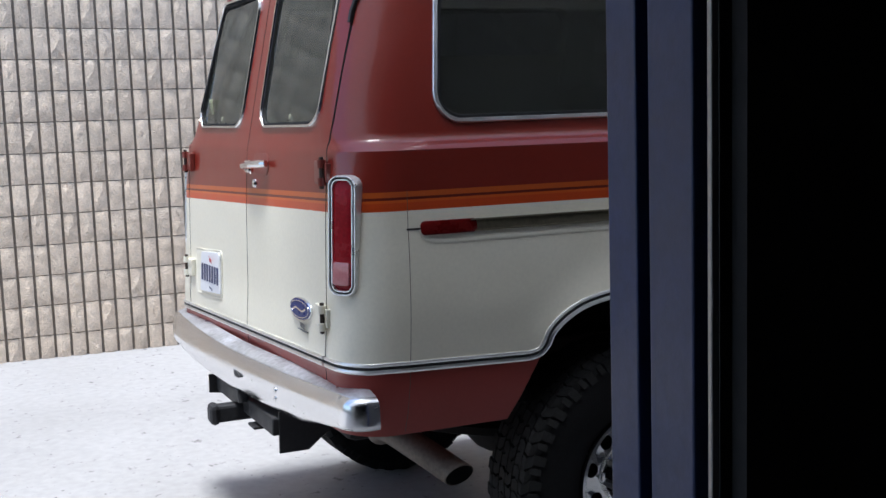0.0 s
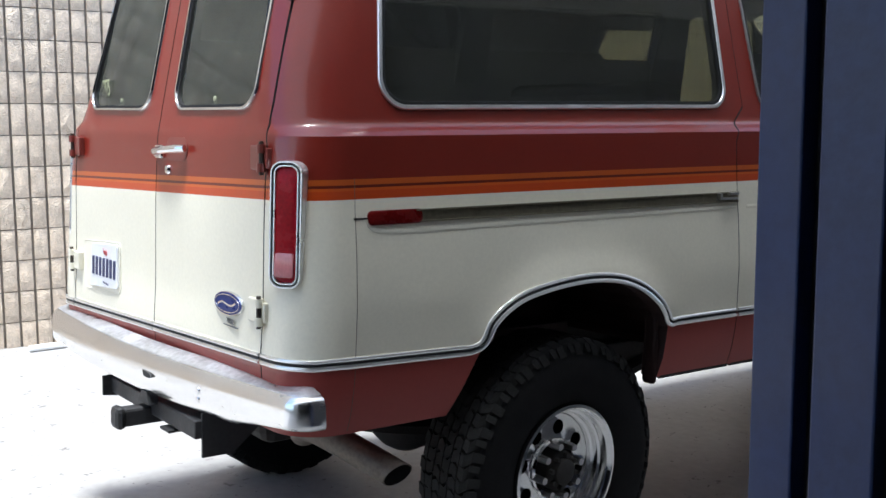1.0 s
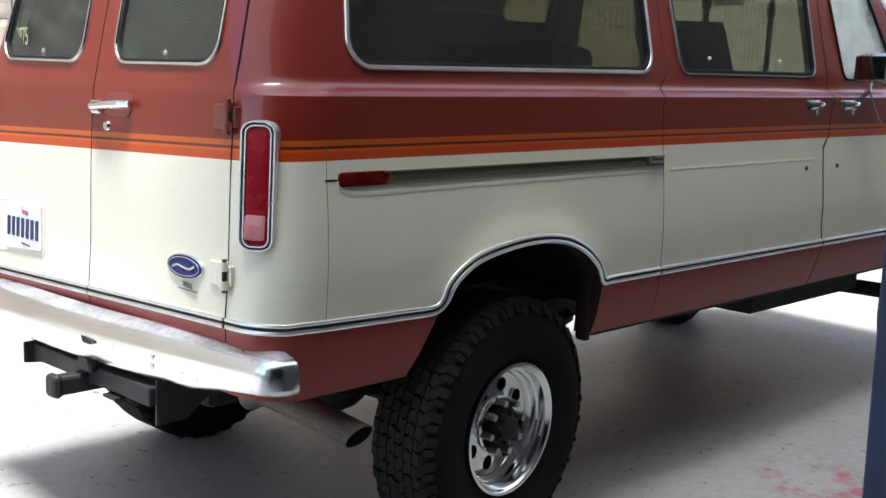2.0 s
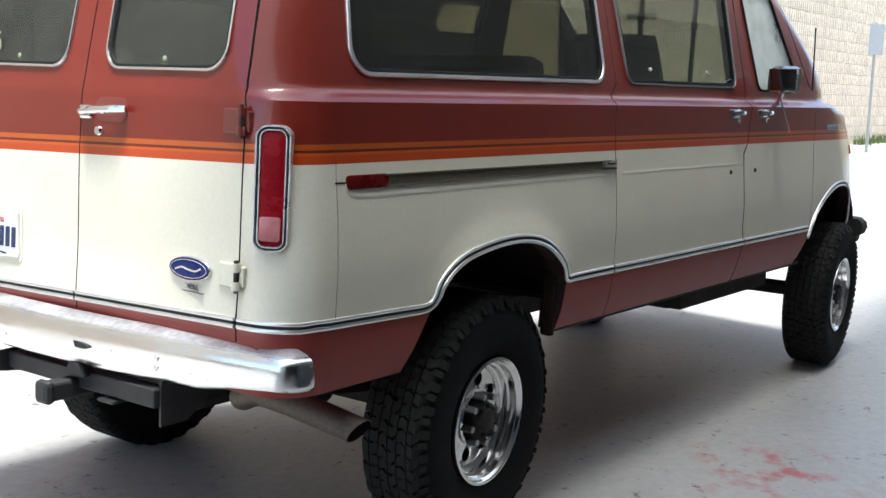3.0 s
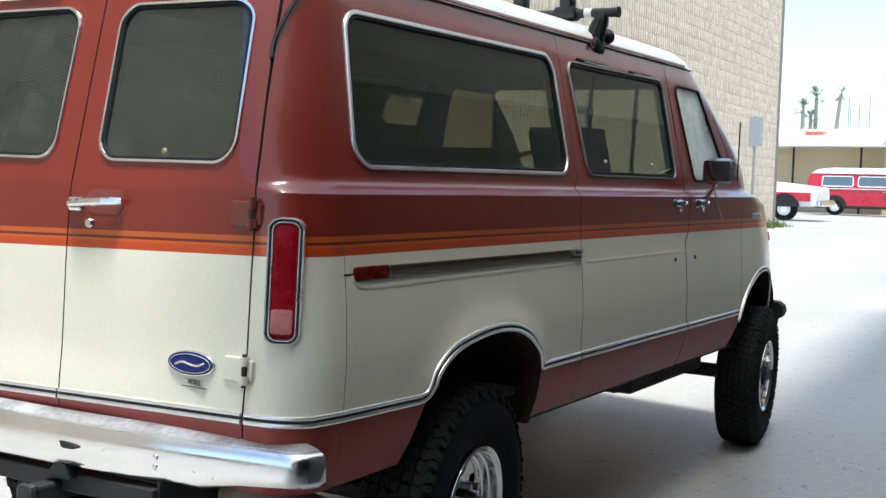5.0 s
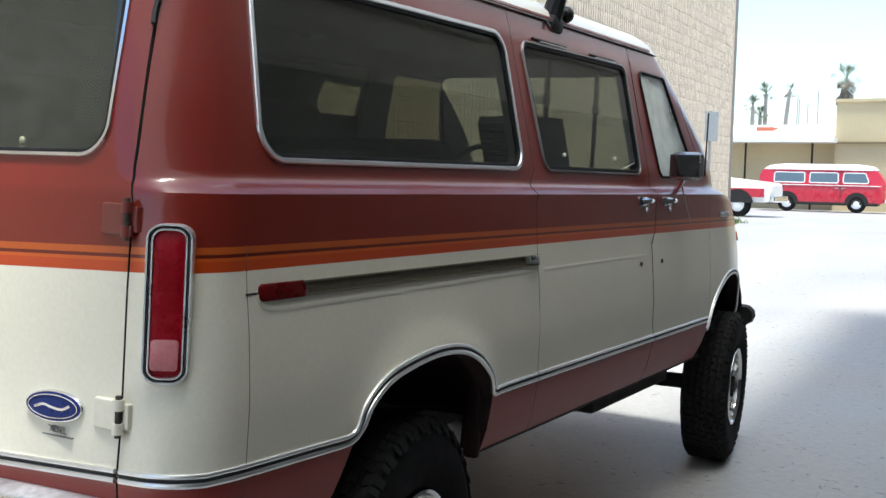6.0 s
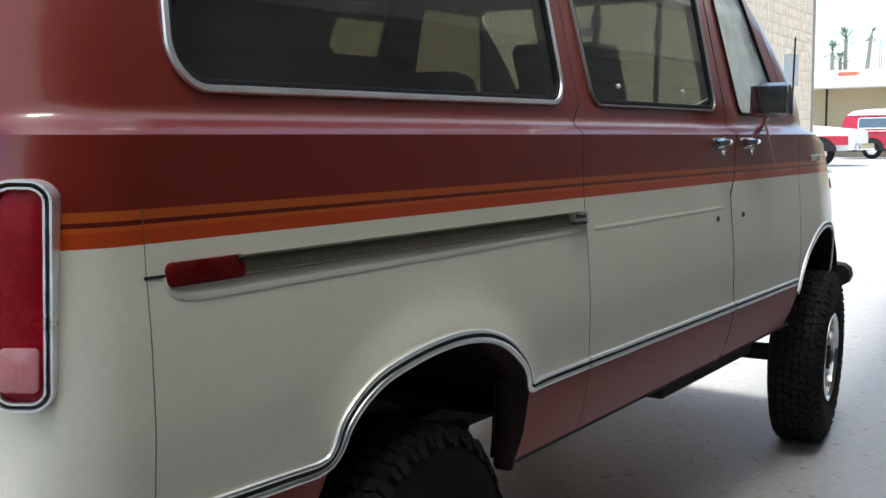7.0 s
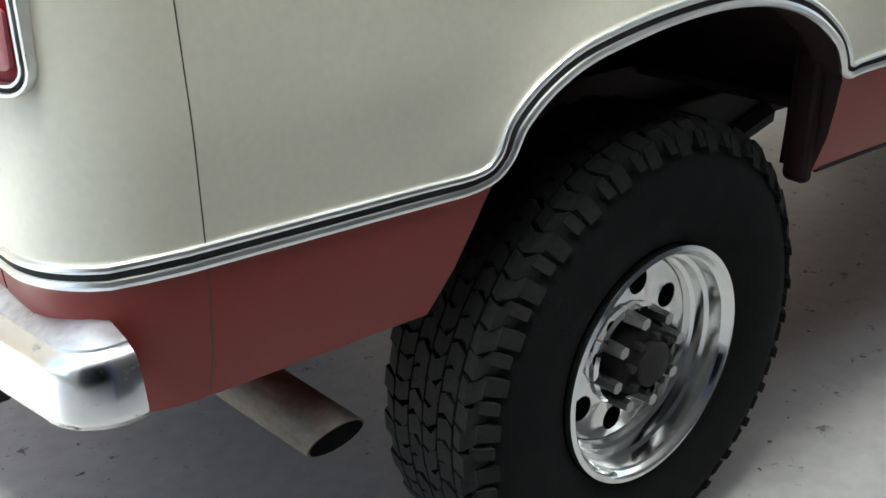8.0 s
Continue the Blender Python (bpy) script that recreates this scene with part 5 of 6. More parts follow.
bmesh.ops.create_uvsphere(bm, u_segments=16, v_segments=10, radius=0.17, matrix=Matrix.Translation((0.92, 0.9, 0.55)) @ Matrix.Diagonal((0.9, 1, 1, 1)))
part("differential", bm, UNDER, rear_axle, "", True)
for y in (0.42, 1.37):
    part("leaf_spring", tube(smooth_line([(0.30, y, 0.72), (0.62, y, 0.64), (0.96, y, 0.61), (1.4, y, 0.65), (1.75, y, 0.74)], 4), 0.03, 6), UNDER, rear_axle)
front_axle = part("front_axle", tube([(4.56, 0.28, 0.532), (4.44, 1.52, 0.532)], 0.045, 12), UNDER, van, "black front axle", True)
bm = bmesh.new()
bmesh.ops.create_uvsphere(bm, u_segments=16, v_segments=10, radius=0.15, matrix=Matrix.Translation((4.50, 1.1, 0.55)))
part("differential", bm, UNDER, front_axle, "", True)
for y in (0.46, 1.33):
    part("frame_rail", boxed(-0.02, 4.90, y - 0.04, y + 0.04, 0.73, 0.82, 0.006), UNDER, van)
part("step_rail", boxed(2.75, 3.84, 0.16, 0.34, 0.655, 0.765, 0.012), UNDER, van, "black steel step under the door")
part("cross_member", boxed(2.9, 3.0, 0.30, 1.45, 0.62, 0.72, 0.006), UNDER, van)
part("gearbox", boxed(2.7, 3.4, 0.80, 1.15, 0.56, 0.78, 0.03), UNDER, van)
part("fuel_tank", boxed(0.20, 0.76, 0.64, 1.40, 0.58, 0.77, 0.04), UNDER, van)
# near-black red puts the arch's shade into the lip's colour
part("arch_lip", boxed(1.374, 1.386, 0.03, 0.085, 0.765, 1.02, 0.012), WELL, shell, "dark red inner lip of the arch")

# ---- nose, mirror, handles ----
GRILLE = material("grille_black", (0.03, 0.03, 0.03), 0.5, 0, 0.2, 10, 60)
part("grille", boxed(4.955, 5.03, 0.42, 1.35, 1.02, 1.40, 0.01), GRILLE, shell, "black grille")
for y in (0.32, 1.31):
    part("headlamp", boxed(4.93, 5.02, y - 0.08 + 0.07, y + 0.09 + 0.07, 1.16, 1.36, 0.02), ALLOY, shell, "square headlamp")
front_bumper = part("front_bumper", boxed(4.98, 5.18, 0.06, 1.71, 0.80, 0.97, 0.03), UNDER, van, "black front bumper")
part("bumper_end", tube(smooth_line([(5.08, 0.10, 0.92), (4.98, 0.03, 0.925), (4.86, 0.02, 0.925)], 3), 0.06, 10), UNDER, front_bumper, "", True)
pts, nrm = side_ring([(4.78, 1.355), (4.90, 1.355), (4.90, 1.405), (4.78, 1.405)], 0.01)
ring_patch("front_marker", pts, nrm, material("amber_lens", (0.50, 0.10, 0.02), 0.2, 0, 0.1, 20, 90, 0, 0.4), shell, ((1, -0.004), (1, 0.008), (0.9, 0.010)), "amber side marker")
pts, nrm = side_ring([(4.20, 1.497), (4.42, 1.497), (4.42, 1.522), (4.20, 1.522)], 0.004)
ring_patch("fender_badge", pts, nrm, CHROME, shell, ((1, -0.003), (1, 0.005), (0.9, 0.006)), "thin chrome name bar", False)
for x0, x1, host in ((2.855, 2.975, slide_door), (3.19, 3.325, front_door)):
    p0, p1 = side_point(x0, 1.580, 0.010)[0], side_point(x1, 1.582, 0.010)[0]
    h = part("door_handle", tube([p0, p0.lerp(p1, 0.3) + Vector((0, -0.018, 0.004)), p0.lerp(p1, 0.75) + Vector((0, -0.018, 0.004)), p1], 0.012, 8, radii=[0.014, 0.013, 0.012, 0.014]), CHROME, host, "chrome door handle", True)
    pts, nrm = side_ring([(x0 - 0.01, 1.560), (x1 + 0.01, 1.560), (x1 + 0.01, 1.602), (x0 - 0.01, 1.602)], 0.012)
    ring_patch("handle_plate", pts, nrm, CHROME, h, ((1, -0.003), (1, 0.003), (0.92, 0.001)))
    lx = x1 - 0.03
    p, n = side_point(lx, 1.546)
    bm = bmesh.new()
    bmesh.ops.create_cone(bm, cap_ends=True, segments=12, radius1=0.013, radius2=0.011, depth=0.014, matrix=Matrix.Translation(p) @ Matrix.Rotation(radians(90), 4, "X"))
    part("lock", bm, CHROME, h, "", True)
for x, host in ((2.852, slide_door), (3.147, front_door)):
    p, n = side_point(x, 1.320)
    bm = bmesh.new()
    bmesh.ops.create_cone(bm, cap_ends=True, segments=12, radius1=0.012, radius2=0.009, depth=0.012, matrix=Matrix.Translation(p) @ Matrix.Rotation(radians(90), 4, "X"))
    part("stud", bm, RUST, host)
mirror_arm = part("door_mirror", boxed(3.330, 3.400, -0.095, 0.075, 1.724, 1.862, 0.034), material("mirror_case", (0.42, 0.42, 0.42), 0.28, 0.8, 0.2, 14, 80), front_door, "dark door mirror on a chrome bracket", True)
# grey tint puts the dark workshop's reflection into the mirror
part("mirror_glass", boxed(3.323, 3.329, -0.082, 0.062, 1.739, 1.847, 0.002), material("mirror_glass", (0.24, 0.24, 0.25), 0.05, 1.0, 0.05, 8, 40), mirror_arm)
part("bracket", tube([(3.37, 0.0, 1.735), (3.44, 0.035, 1.70), (3.54, 0.075, 1.692)], 0.012, 8), CHROME, mirror_arm, "", True)
part("mirror_stay", tube([(3.40, 0.02, 1.70), (3.60, 0.025, 1.53)], 0.004, 6), CHROME, mirror_arm)
part("antenna", tube([(4.14, 0.115, 1.70), (3.90, 0.05, 2.09)], 0.004, 6), UNDER, shell, "thin black whip aerial")
part("antenna_base", tube([(4.165, 0.125, 1.67), (4.13, 0.112, 1.72)], 0.012, 8), RUBBER, shell)

# dark flange under the sills
for x0, x1, host in ((1.41, 1.755, shell), (1.775, 2.945, slide_door), (2.975, 3.96, front_door)):
    part("sill_flange", tube([side_point(x, 0.788, -0.006)[0] for x in np.linspace(x0, x1, 10)], 0.009, 8), UNDER, host, "dark grimy sill flange", True)

# drip rail, hanging weather strip and roof mount
for left in (False, True):
    line = []
    for x in np.linspace(0.30, 3.45, 40):
        p, n = side_point(x, 2.268)
        if left:
            p, n = Vector((p.x - SKEW * p.y + SKEW * (2 * W - p.y), 2 * W - p.y, p.z)), Vector((n.x, -n.y, n.z))
        line.append((p, n))
    part("drip_rail", band([p for p, n in line], [n for p, n in line], 0.016, 0.014), RED_PART, shell)
line = [rear_point(y, z, 0.006) for y, z in smooth_line([(0.262, 1.985), (0.268, 2.03), (0.264, 2.10), (0.256, 2.17), (0.248, 2.24)])]
part("weather_strip", band([p for p, n in line], [n for p, n in line], 0.011, 0.007), RUBBER, shell, "loose black weather strip", True)

# ---- cabin ----
def seat(x, y0, y1, z0, h, headrests):
    s = part("seat", boxed(x, x + 0.52, y0, y1, z0, z0 + 0.16, 0.04), SEAT, van, "dark cloth bench seat" if y1 - y0 > 0.8 else "dark cloth bucket seat")
    bm = boxed(x - 0.10, x + 0.05, y0, y1, z0 + 0.10, z0 + h, 0.05)
    for v in bm.verts:
        v.co.x -= (v.co.z - z0) * 0.16
    part("backrest", bm, SEAT, s)
    for yc in headrests:
        bm = boxed(x - 0.21, x - 0.10, yc - 0.13, yc + 0.13, z0 + h - 0.02, z0 + h + 0.19, 0.045)
        part("headrest", bm, SEAT, s)
    return s


seat(0.62, 0.26, 1.50, 1.10, 0.56, ())
seat(1.86, 0.40, 1.25, 1.10, 0.72, ())
seat(2.78, 1.02, 1.52, 1.10, 0.66, ())
front_seat = part("seat", boxed(2.62, 3.16, 0.27, 0.58, 1.10, 1.28, 0.05), SEAT, van, "dark cloth bucket seat with a high reclined back")
part("backrest", prism([(2.60, 1.24), (2.78, 1.24), (2.72, 1.60), (2.535, 1.925), (2.51, 1.955), (2.24, 1.945), (2.215, 1.915), (2.40, 1.55)], "y", 0.29, 0.54), SEAT, front_seat)
part("dashboard", boxed(4.05, 4.35, 0.25, 1.52, 1.37, 1.74, 0.05), TRIM_IN, shell)
part("steering_wheel", tube([(3.62 + 0.10 * math.cos(a), 1.27 + 0.19 * math.sin(a), 1.73 + 0.16 * math.cos(a)) for a in np.linspace(0, 2 * math.pi, 24, endpoint=False)], 0.015, 8, True), RUBBER, shell)
part("inner_mirror", boxed(3.86, 3.885, 1.00, 1.20, 2.145, 2.190, 0.010), PIPE_TRIM, shell, "small grey inner mirror")
# chrome rod added to give the bright glint inside the cabin
part("visor_rod", tube([(3.24, 1.14, 2.135), (3.44, 1.24, 2.13)], 0.004, 6), CHROME, shell, "thin bright visor rod", True)
for x, y, top in ((2.46, 0.345, 2.20), (2.975, 0.325, 2.20)):
    belt = part("seat_belt", boxed(x - 0.020, x + 0.020, y - 0.003, y + 0.003, 1.15, top), SEAT, shell, "dark hanging seat belt")
    part("belt_buckle", boxed(x - 0.028, x + 0.028, y - 0.009, y + 0.009, 2.01, 2.055, 0.006), RUBBER, belt)
# dark panel added to block the far windows, with one rounded opening left free
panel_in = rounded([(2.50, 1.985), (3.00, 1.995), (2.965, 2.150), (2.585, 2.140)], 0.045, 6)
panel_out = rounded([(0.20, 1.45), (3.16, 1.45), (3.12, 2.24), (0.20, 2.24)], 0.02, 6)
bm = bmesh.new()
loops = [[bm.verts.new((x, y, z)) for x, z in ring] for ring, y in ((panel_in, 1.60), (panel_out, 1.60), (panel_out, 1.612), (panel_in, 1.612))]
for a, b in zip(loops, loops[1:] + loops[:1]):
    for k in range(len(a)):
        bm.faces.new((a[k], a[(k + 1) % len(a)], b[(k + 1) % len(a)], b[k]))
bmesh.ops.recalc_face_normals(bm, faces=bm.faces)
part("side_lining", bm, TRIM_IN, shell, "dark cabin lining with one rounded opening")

# the body's lean
wheels = set(WHEEL.values())
for me in {o.data for o in van.children_recursive} - wheels:
    for v in me.vertices:
        v.co.z -= LEAN * v.co.y
    me.update()


# ---- roof mount ----
mount = thing("roof_rack_mount", "black clamp-on rack mount on the van roof edge", "roof rack", m=VAN @ Matrix.Translation((-0.105, -0.04, 0.013)))
CAR_STICKER = material("white_sticker", (0.7, 0.7, 0.7), 0.5, 0, 0.05, 20, 60)
RACK = material("rack_black", (0.02, 0.02, 0.022), 0.45, 0.2, 0.3, 16, 90)
part("foot", boxed(2.325, 2.435, 0.262, 0.345, 2.262, 2.335, 0.022), RACK, mount, "", True)
part("post", tube(smooth_line([(2.38, 0.305, 2.31), (2.378, 0.285, 2.38), (2.372, 0.27, 2.415), (2.37, 0.275, 2.445)], 3), 0.03, 10, radii=[0.044, 0.043, 0.042, 0.040, 0.038, 0.036, 0.034, 0.032, 0.030, 0.028]), RACK, mount, "", True)
knob = part("knob", tube([(2.46, 0.285, 2.35), (2.47, 0.282, 2.352), (2.485, 0.280, 2.355), (2.49, 0.279, 2.356)], 0.03, 14, radii=[0.022, 0.034, 0.034, 0.024]), RACK, mount, "round black clamp knob", True)
part("knob_stem", tube([(2.40, 0.295, 2.335), (2.465, 0.284, 2.351)], 0.013, 8), RACK, knob)
bar = part("cross_bar", tube([(2.37, 0.20, 2.445), (2.36, 1.58, 2.445)], 0.021, 14), RACK, mount, "round black cross bar", True)
part("end_cap", tube([(2.37, 0.185, 2.445), (2.37, 0.199, 2.445)], 0.024, 14), RUBBER, bar, "", True)
part("sticker", tube([(2.369, 0.315, 2.445), (2.369, 0.35, 2.445)], 0.0222, 14), CAR_STICKER, bar, "white sticker round the bar")
for y in (0.44, 0.68):
    part("bar_clamp", boxed(2.325, 2.41, y - 0.055, y + 0.055, 2.415, 2.475, 0.016), RACK, bar, "", True)
    cradle = part("cradle", boxed(2.33, 2.405, y - 0.03, y + 0.03, 2.47, 2.545, 0.014), RACK, mount, "", True)
    part("cradle_arm", tube([(2.36, y, 2.54), (2.31, y - 0.05, 2.565), (2.25, y - 0.10, 2.555)], 0.018, 8), RACK, cradle, "", True)
part("far_foot", boxed(2.325, 2.435, 1.45, 1.54, 2.262, 2.435, 0.02), RACK, mount)
part("strap", tube(smooth_line([(2.35, 0.62, 2.43), (2.33, 0.50, 2.41), (2.31, 0.38, 2.355), (2.29, 0.30, 2.31), (2.29, 0.262, 2.275)], 4), 0.006, 6), RACK, mount)

# ---- distance beyond the yard ----
TAN = material("tan_stucco", (0.52, 0.43, 0.27), 0.9, 0, 0.12, 0.8, 20, 0.003)
FASCIA = material("white_fascia", (0.75, 0.74, 0.70), 0.8, 0, 0.06, 0.6, 20)
BUS_RED = material("bus_red_paint", (0.50, 0.012, 0.035), 0.3, 0, 0.06, 3, 40, 0, 0.5)
CAR_WHITE = material("car_white_paint", (0.75, 0.75, 0.73), 0.35, 0, 0.05, 3, 40, 0, 0.4)
CAR_GLASS = material("car_window_glass", (0.10, 0.14, 0.17), 0.08, 0, 0.1, 3, 40, 0, 0.3)
DARK_TYRE = TYRE


def simple_wheel(parent, x, y, z, r, width, face):
    """A road wheel with a pale cap, its face towards -x."""
    prof = [(r * 0.55, -0.02), (r * 0.72, -0.03), (r * 0.93, -0.01), (r, 0.03), (r, width - 0.03), (r * 0.9, width), (r * 0.5, width)]
    bm = lathe(prof, 28, closed=True)
    m = Matrix.Translation((x, y, z)) @ Matrix.Rotation(radians(-90), 4, "Z")
    bmesh.ops.transform(bm, matrix=m, verts=bm.verts)
    w = part("wheel", bm, DARK_TYRE, parent, "", True)
    bm = lathe([(0.0, -0.035), (r * 0.3, -0.030), (r * 0.34, -0.015), (r * 0.56, -0.008), (r * 0.58, 0.02)], 24)
    bmesh.ops.transform(bm, matrix=m, verts=bm.verts)
    part("hub_cap", bm, CAR_WHITE, w, "pale hub cap", True)


def loft_y(sections, mats, parent, name, label=""):
    """A body lofted along y; each section: y and a closed polygon of (x, z)."""
    bm = bmesh.new()
    rings = [[bm.verts.new((x, y, z)) for x, z in poly] for y, poly in sections]
    k = len(rings[0])
    for a, b in zip(rings, rings[1:]):
        for i in range(k):
            bm.faces.new((a[i], a[(i + 1) % k], b[(i + 1) % k], b[i]))
    bm.faces.new(rings[0]), bm.faces.new(rings[-1])
    bmesh.ops.recalc_face_normals(bm, faces=bm.faces)
    return part(name, bm, mats, parent, label, True)


# small red bus with a white roof, its nose towards -y
bus = thing("minibus", "small red vintage minibus with a white roof, parked", "minibus", m=Matrix.Translation((38.8, 5.25, Z_FAR)) @ Matrix.Rotation(radians(4), 4, "Z"))


def bus_section(w, zb, zt, lean):
    return [(-w, zb), (-w - 0.02, zb + 0.3), (-w, 0.98), (-w + lean, zt), (w - lean, zt), (w, 0.98), (w + 0.02, zb + 0.3), (w, zb)]


loft_y([(-2.12, bus_section(0.70, 0.45, 1.10, 0.04)), (-2.05, bus_section(0.80, 0.36, 1.22, 0.06)), (-1.90, bus_section(0.85, 0.34, 1.45, 0.08)), (-1.75, bus_section(0.86, 0.33, 1.55, 0.09)), (1.85, bus_section(0.86, 0.33, 1.55, 0.09)), (2.08, bus_section(0.84, 0.36, 1.50, 0.10)), (2.20, bus_section(0.76, 0.42, 1.30, 0.10))], BUS_RED, bus, "body", "bright red body")
top = [(-1.86, 0.66, 1.56), (-1.70, 0.76, 1.68), (-1.2, 0.79, 1.74), (1.3, 0.79, 1.74), (1.85, 0.76, 1.68), (2.05, 0.68, 1.56)]
loft_y([(y, [(-w - 0.03, 1.52), (-w, z - 0.05), (-w + 0.2, z), (w - 0.2, z), (w, z - 0.05), (w + 0.03, 1.52)]) for y, w, z in top], CAR_WHITE, bus, "roof", "white roof")
for y0, y1 in ((-1.60, -0.72), (-0.56, 0.42), (0.58, 1.66)):
    pts = [Vector((-0.865 + 0.09 * (z - 0.98) / 0.57, y, z)) for y, z in rounded([(y0, 1.06), (y1, 1.06), (y1 - 0.02, 1.42), (y0 + (0.14 if y0 < -1.5 else 0.02), 1.42)], 0.06, 4)]
    nrm = [Vector((-1, 0, 0.16))] * len(pts)
    w = ring_patch("window", pts, nrm, CAR_GLASS, bus, ((1, -0.01), (1, 0.006)), "", False)
    part("window_frame", band(pts, nrm, 0.035, 0.016, True), CAR_WHITE, w)
part("belt_moulding", boxed(-0.895, -0.86, -1.98, 2.08, 0.955, 0.985, 0.004), CAR_WHITE, bus)
part("sill", boxed(-0.87, 0.87, -1.9, 2.0, 0.26, 0.38, 0.03), UNDER, bus)
part("front_bumper", boxed(-0.80, 0.80, -2.24, -2.14, 0.38, 0.52, 0.03), CAR_WHITE, bus)
for y in (-1.20, 1.18):
    simple_wheel(bus, -0.86, y, 0.32, 0.32, 0.17, -1)
    bm = lathe([(0.0, -0.01), (0.40, -0.01), (0.40, 0.05), (0.0, 0.05)], 24)
    bmesh.ops.transform(bm, matrix=Matrix.Translation((-0.872, y, 0.34)) @ Matrix.Rotation(radians(-90), 4, "Z"), verts=[v for v in bm.verts])
    bmesh.ops.bisect_plane(bm, geom=bm.verts[:] + bm.edges[:] + bm.faces[:], plane_co=(0, 0, 0.30), plane_no=(0, 0, 1), clear_inner=True)
    part("wheel_arch", bm, UNDER, bus)
part("door_seam", boxed(-0.882, -0.870, -0.655, -0.640, 0.42, 1.50), UNDER, bus)
for y in (-0.52, -0.74):
    part("door_handle", boxed(-0.91, -0.87, y - 0.07, y + 0.07, 0.86, 0.89, 0.006), CHROME, bus)

# white and red car that noses out from behind the wall
car = thing("pickup_truck", "white and red vintage pickup nosing out past the wall", "pickup truck", m=Matrix.Translation((28.6, 7.10, Z_FAR)))


def car_section(w, zb, zm, zt):
    return [(-w, zb), (-w - 0.03, zm), (-w + 0.06, zt), (w - 0.06, zt), (w + 0.03, zm), (w, zb)]


loft_y([(-2.30, car_section(0.80, 0.48, 0.70, 0.88)), (-2.22, car_section(0.86, 0.42, 0.75, 0.96)), (-1.3, car_section(0.88, 0.40, 0.78, 1.06)), (-0.6, car_section(0.88, 0.40, 0.78, 1.12)), (2.3, car_section(0.88, 0.42, 0.78, 1.10))], CAR_WHITE, car, "body", "white body")
loft_y([(-0.70, [(-0.70, 1.08), (-0.68, 1.12), (0.68, 1.12), (0.70, 1.08)]), (-0.15, [(-0.72, 1.08), (-0.60, 1.58), (0.60, 1.58), (0.72, 1.08)]), (0.75, [(-0.72, 1.08), (-0.60, 1.60), (0.60, 1.60), (0.72, 1.08)]), (0.95, [(-0.72, 1.08), (-0.64, 1.30), (0.64, 1.30), (0.72, 1.08)])], CAR_WHITE, car, "cab")
part("red_flank", boxed(-0.935, -0.86, -2.16, 2.2, 0.56, 0.80, 0.01), BUS_RED, car, "red flank stripe")
part("front_bumper", boxed(-0.86, 0.86, -2.46, -2.34, 0.42, 0.60, 0.04), CHROME, car)
part("headlamp", boxed(-0.80, -0.50, -2.335, -2.27, 0.66, 0.84, 0.03), CAR_WHITE, car)
for y in (-1.45, 1.45):
    simple_wheel(car, -0.90, y, 0.34, 0.34, 0.2, -1)
    bm = lathe([(0.0, -0.01), (0.42, -0.01), (0.42, 0.05), (0.0, 0.05)], 24)
    bmesh.ops.transform(bm, matrix=Matrix.Translation((-0.93, y, 0.36)) @ Matrix.Rotation(radians(-90), 4, "Z"), verts=bm.verts)
    bmesh.ops.bisect_plane(bm, geom=bm.verts[:] + bm.edges[:] + bm.faces[:], plane_co=(0, 0, 0.40), plane_no=(0, 0, 1), clear_inner=True)
    part("wheel_arch", bm, UNDER, car)

# low tan building across the lot
shed = thing("low_building", "low tan stucco building with a white flat roof edge", "building", m=Matrix.Translation((0, -0.72, 0.34)))
part("wall", boxed(42.0, 52.0, 6.15, 26.0, 0.0, 3.30), TAN, shed)
part("roof_edge", boxed(40.6, 52.5, 6.0, 26.2, 3.12, 3.30), FASCIA, shed, "white roof edge")
bm = bmesh.new()
vs = [bm.verts.new(v) for v in ((41.0, 6.1, 3.30), (41.0, 26.2, 3.30), (47.0, 26.2, 4.15), (47.0, 6.1, 4.15), (52.0, 6.1, 3.30), (52.0, 26.2, 3.30))]
for q in ((0, 1, 2, 3), (3, 2, 5, 4), (0, 3, 4), (1, 5, 2), (0, 4, 5, 1)):
    bm.faces.new([vs[i] for i in q])
part("roof", bm, FASCIA, shed, "pale low roof")
for y in (9.55, 6.95, 13.0):
    part("post", boxed(41.6, 41.68, y - 0.035, y + 0.035, 0.4, 3.14), UNDER, shed)
part("roof_tile", boxed(44.0, 46.0, 9.0, 9.7, 3.74, 3.90), material("red_roof_tile", (0.45, 0.13, 0.08), 0.8, 0, 0.2, 4, 30), shed)
block = thing("tall_building", "taller tan stucco block beside the low building", "building", m=Matrix.Translation((0, -0.72, 0.34)))
part("wall", boxed(41.6, 52.0, -6.0, 6.1, 0.0, 4.72), TAN, block)
part("parapet", boxed(41.5, 52.1, -6.1, 6.16, 4.72, 4.84), TAN, block)
part("ledge", boxed(41.45, 41.62, -6.0, 6.1, 3.10, 3.18), material("dark_ledge", (0.2, 0.15, 0.08), 0.9, 0, 0.1, 2, 20), block)

# sign on a pole by the wall
sign = thing("street_sign", "grey sign plate edge-on on a thin steel pole", "sign", m=Matrix.Translation((18.0, 3.84, 0.12)))
GALV = material("galvanised_steel", (0.42, 0.42, 0.41), 0.5, 0.7, 0.15, 10, 60)
part("pole", boxed(-0.02, 0.02, -0.025, 0.025, 0.40, 2.95, 0.004), GALV, sign)
bm = boxed(-0.03, -0.022, -0.15, 0.15, 2.38, 2.93, 0.003)
bmesh.ops.rotate(bm, verts=bm.verts, matrix=Matrix.Rotation(radians(52), 3, "Z"))
part("sign_plate", bm, GALV, sign)

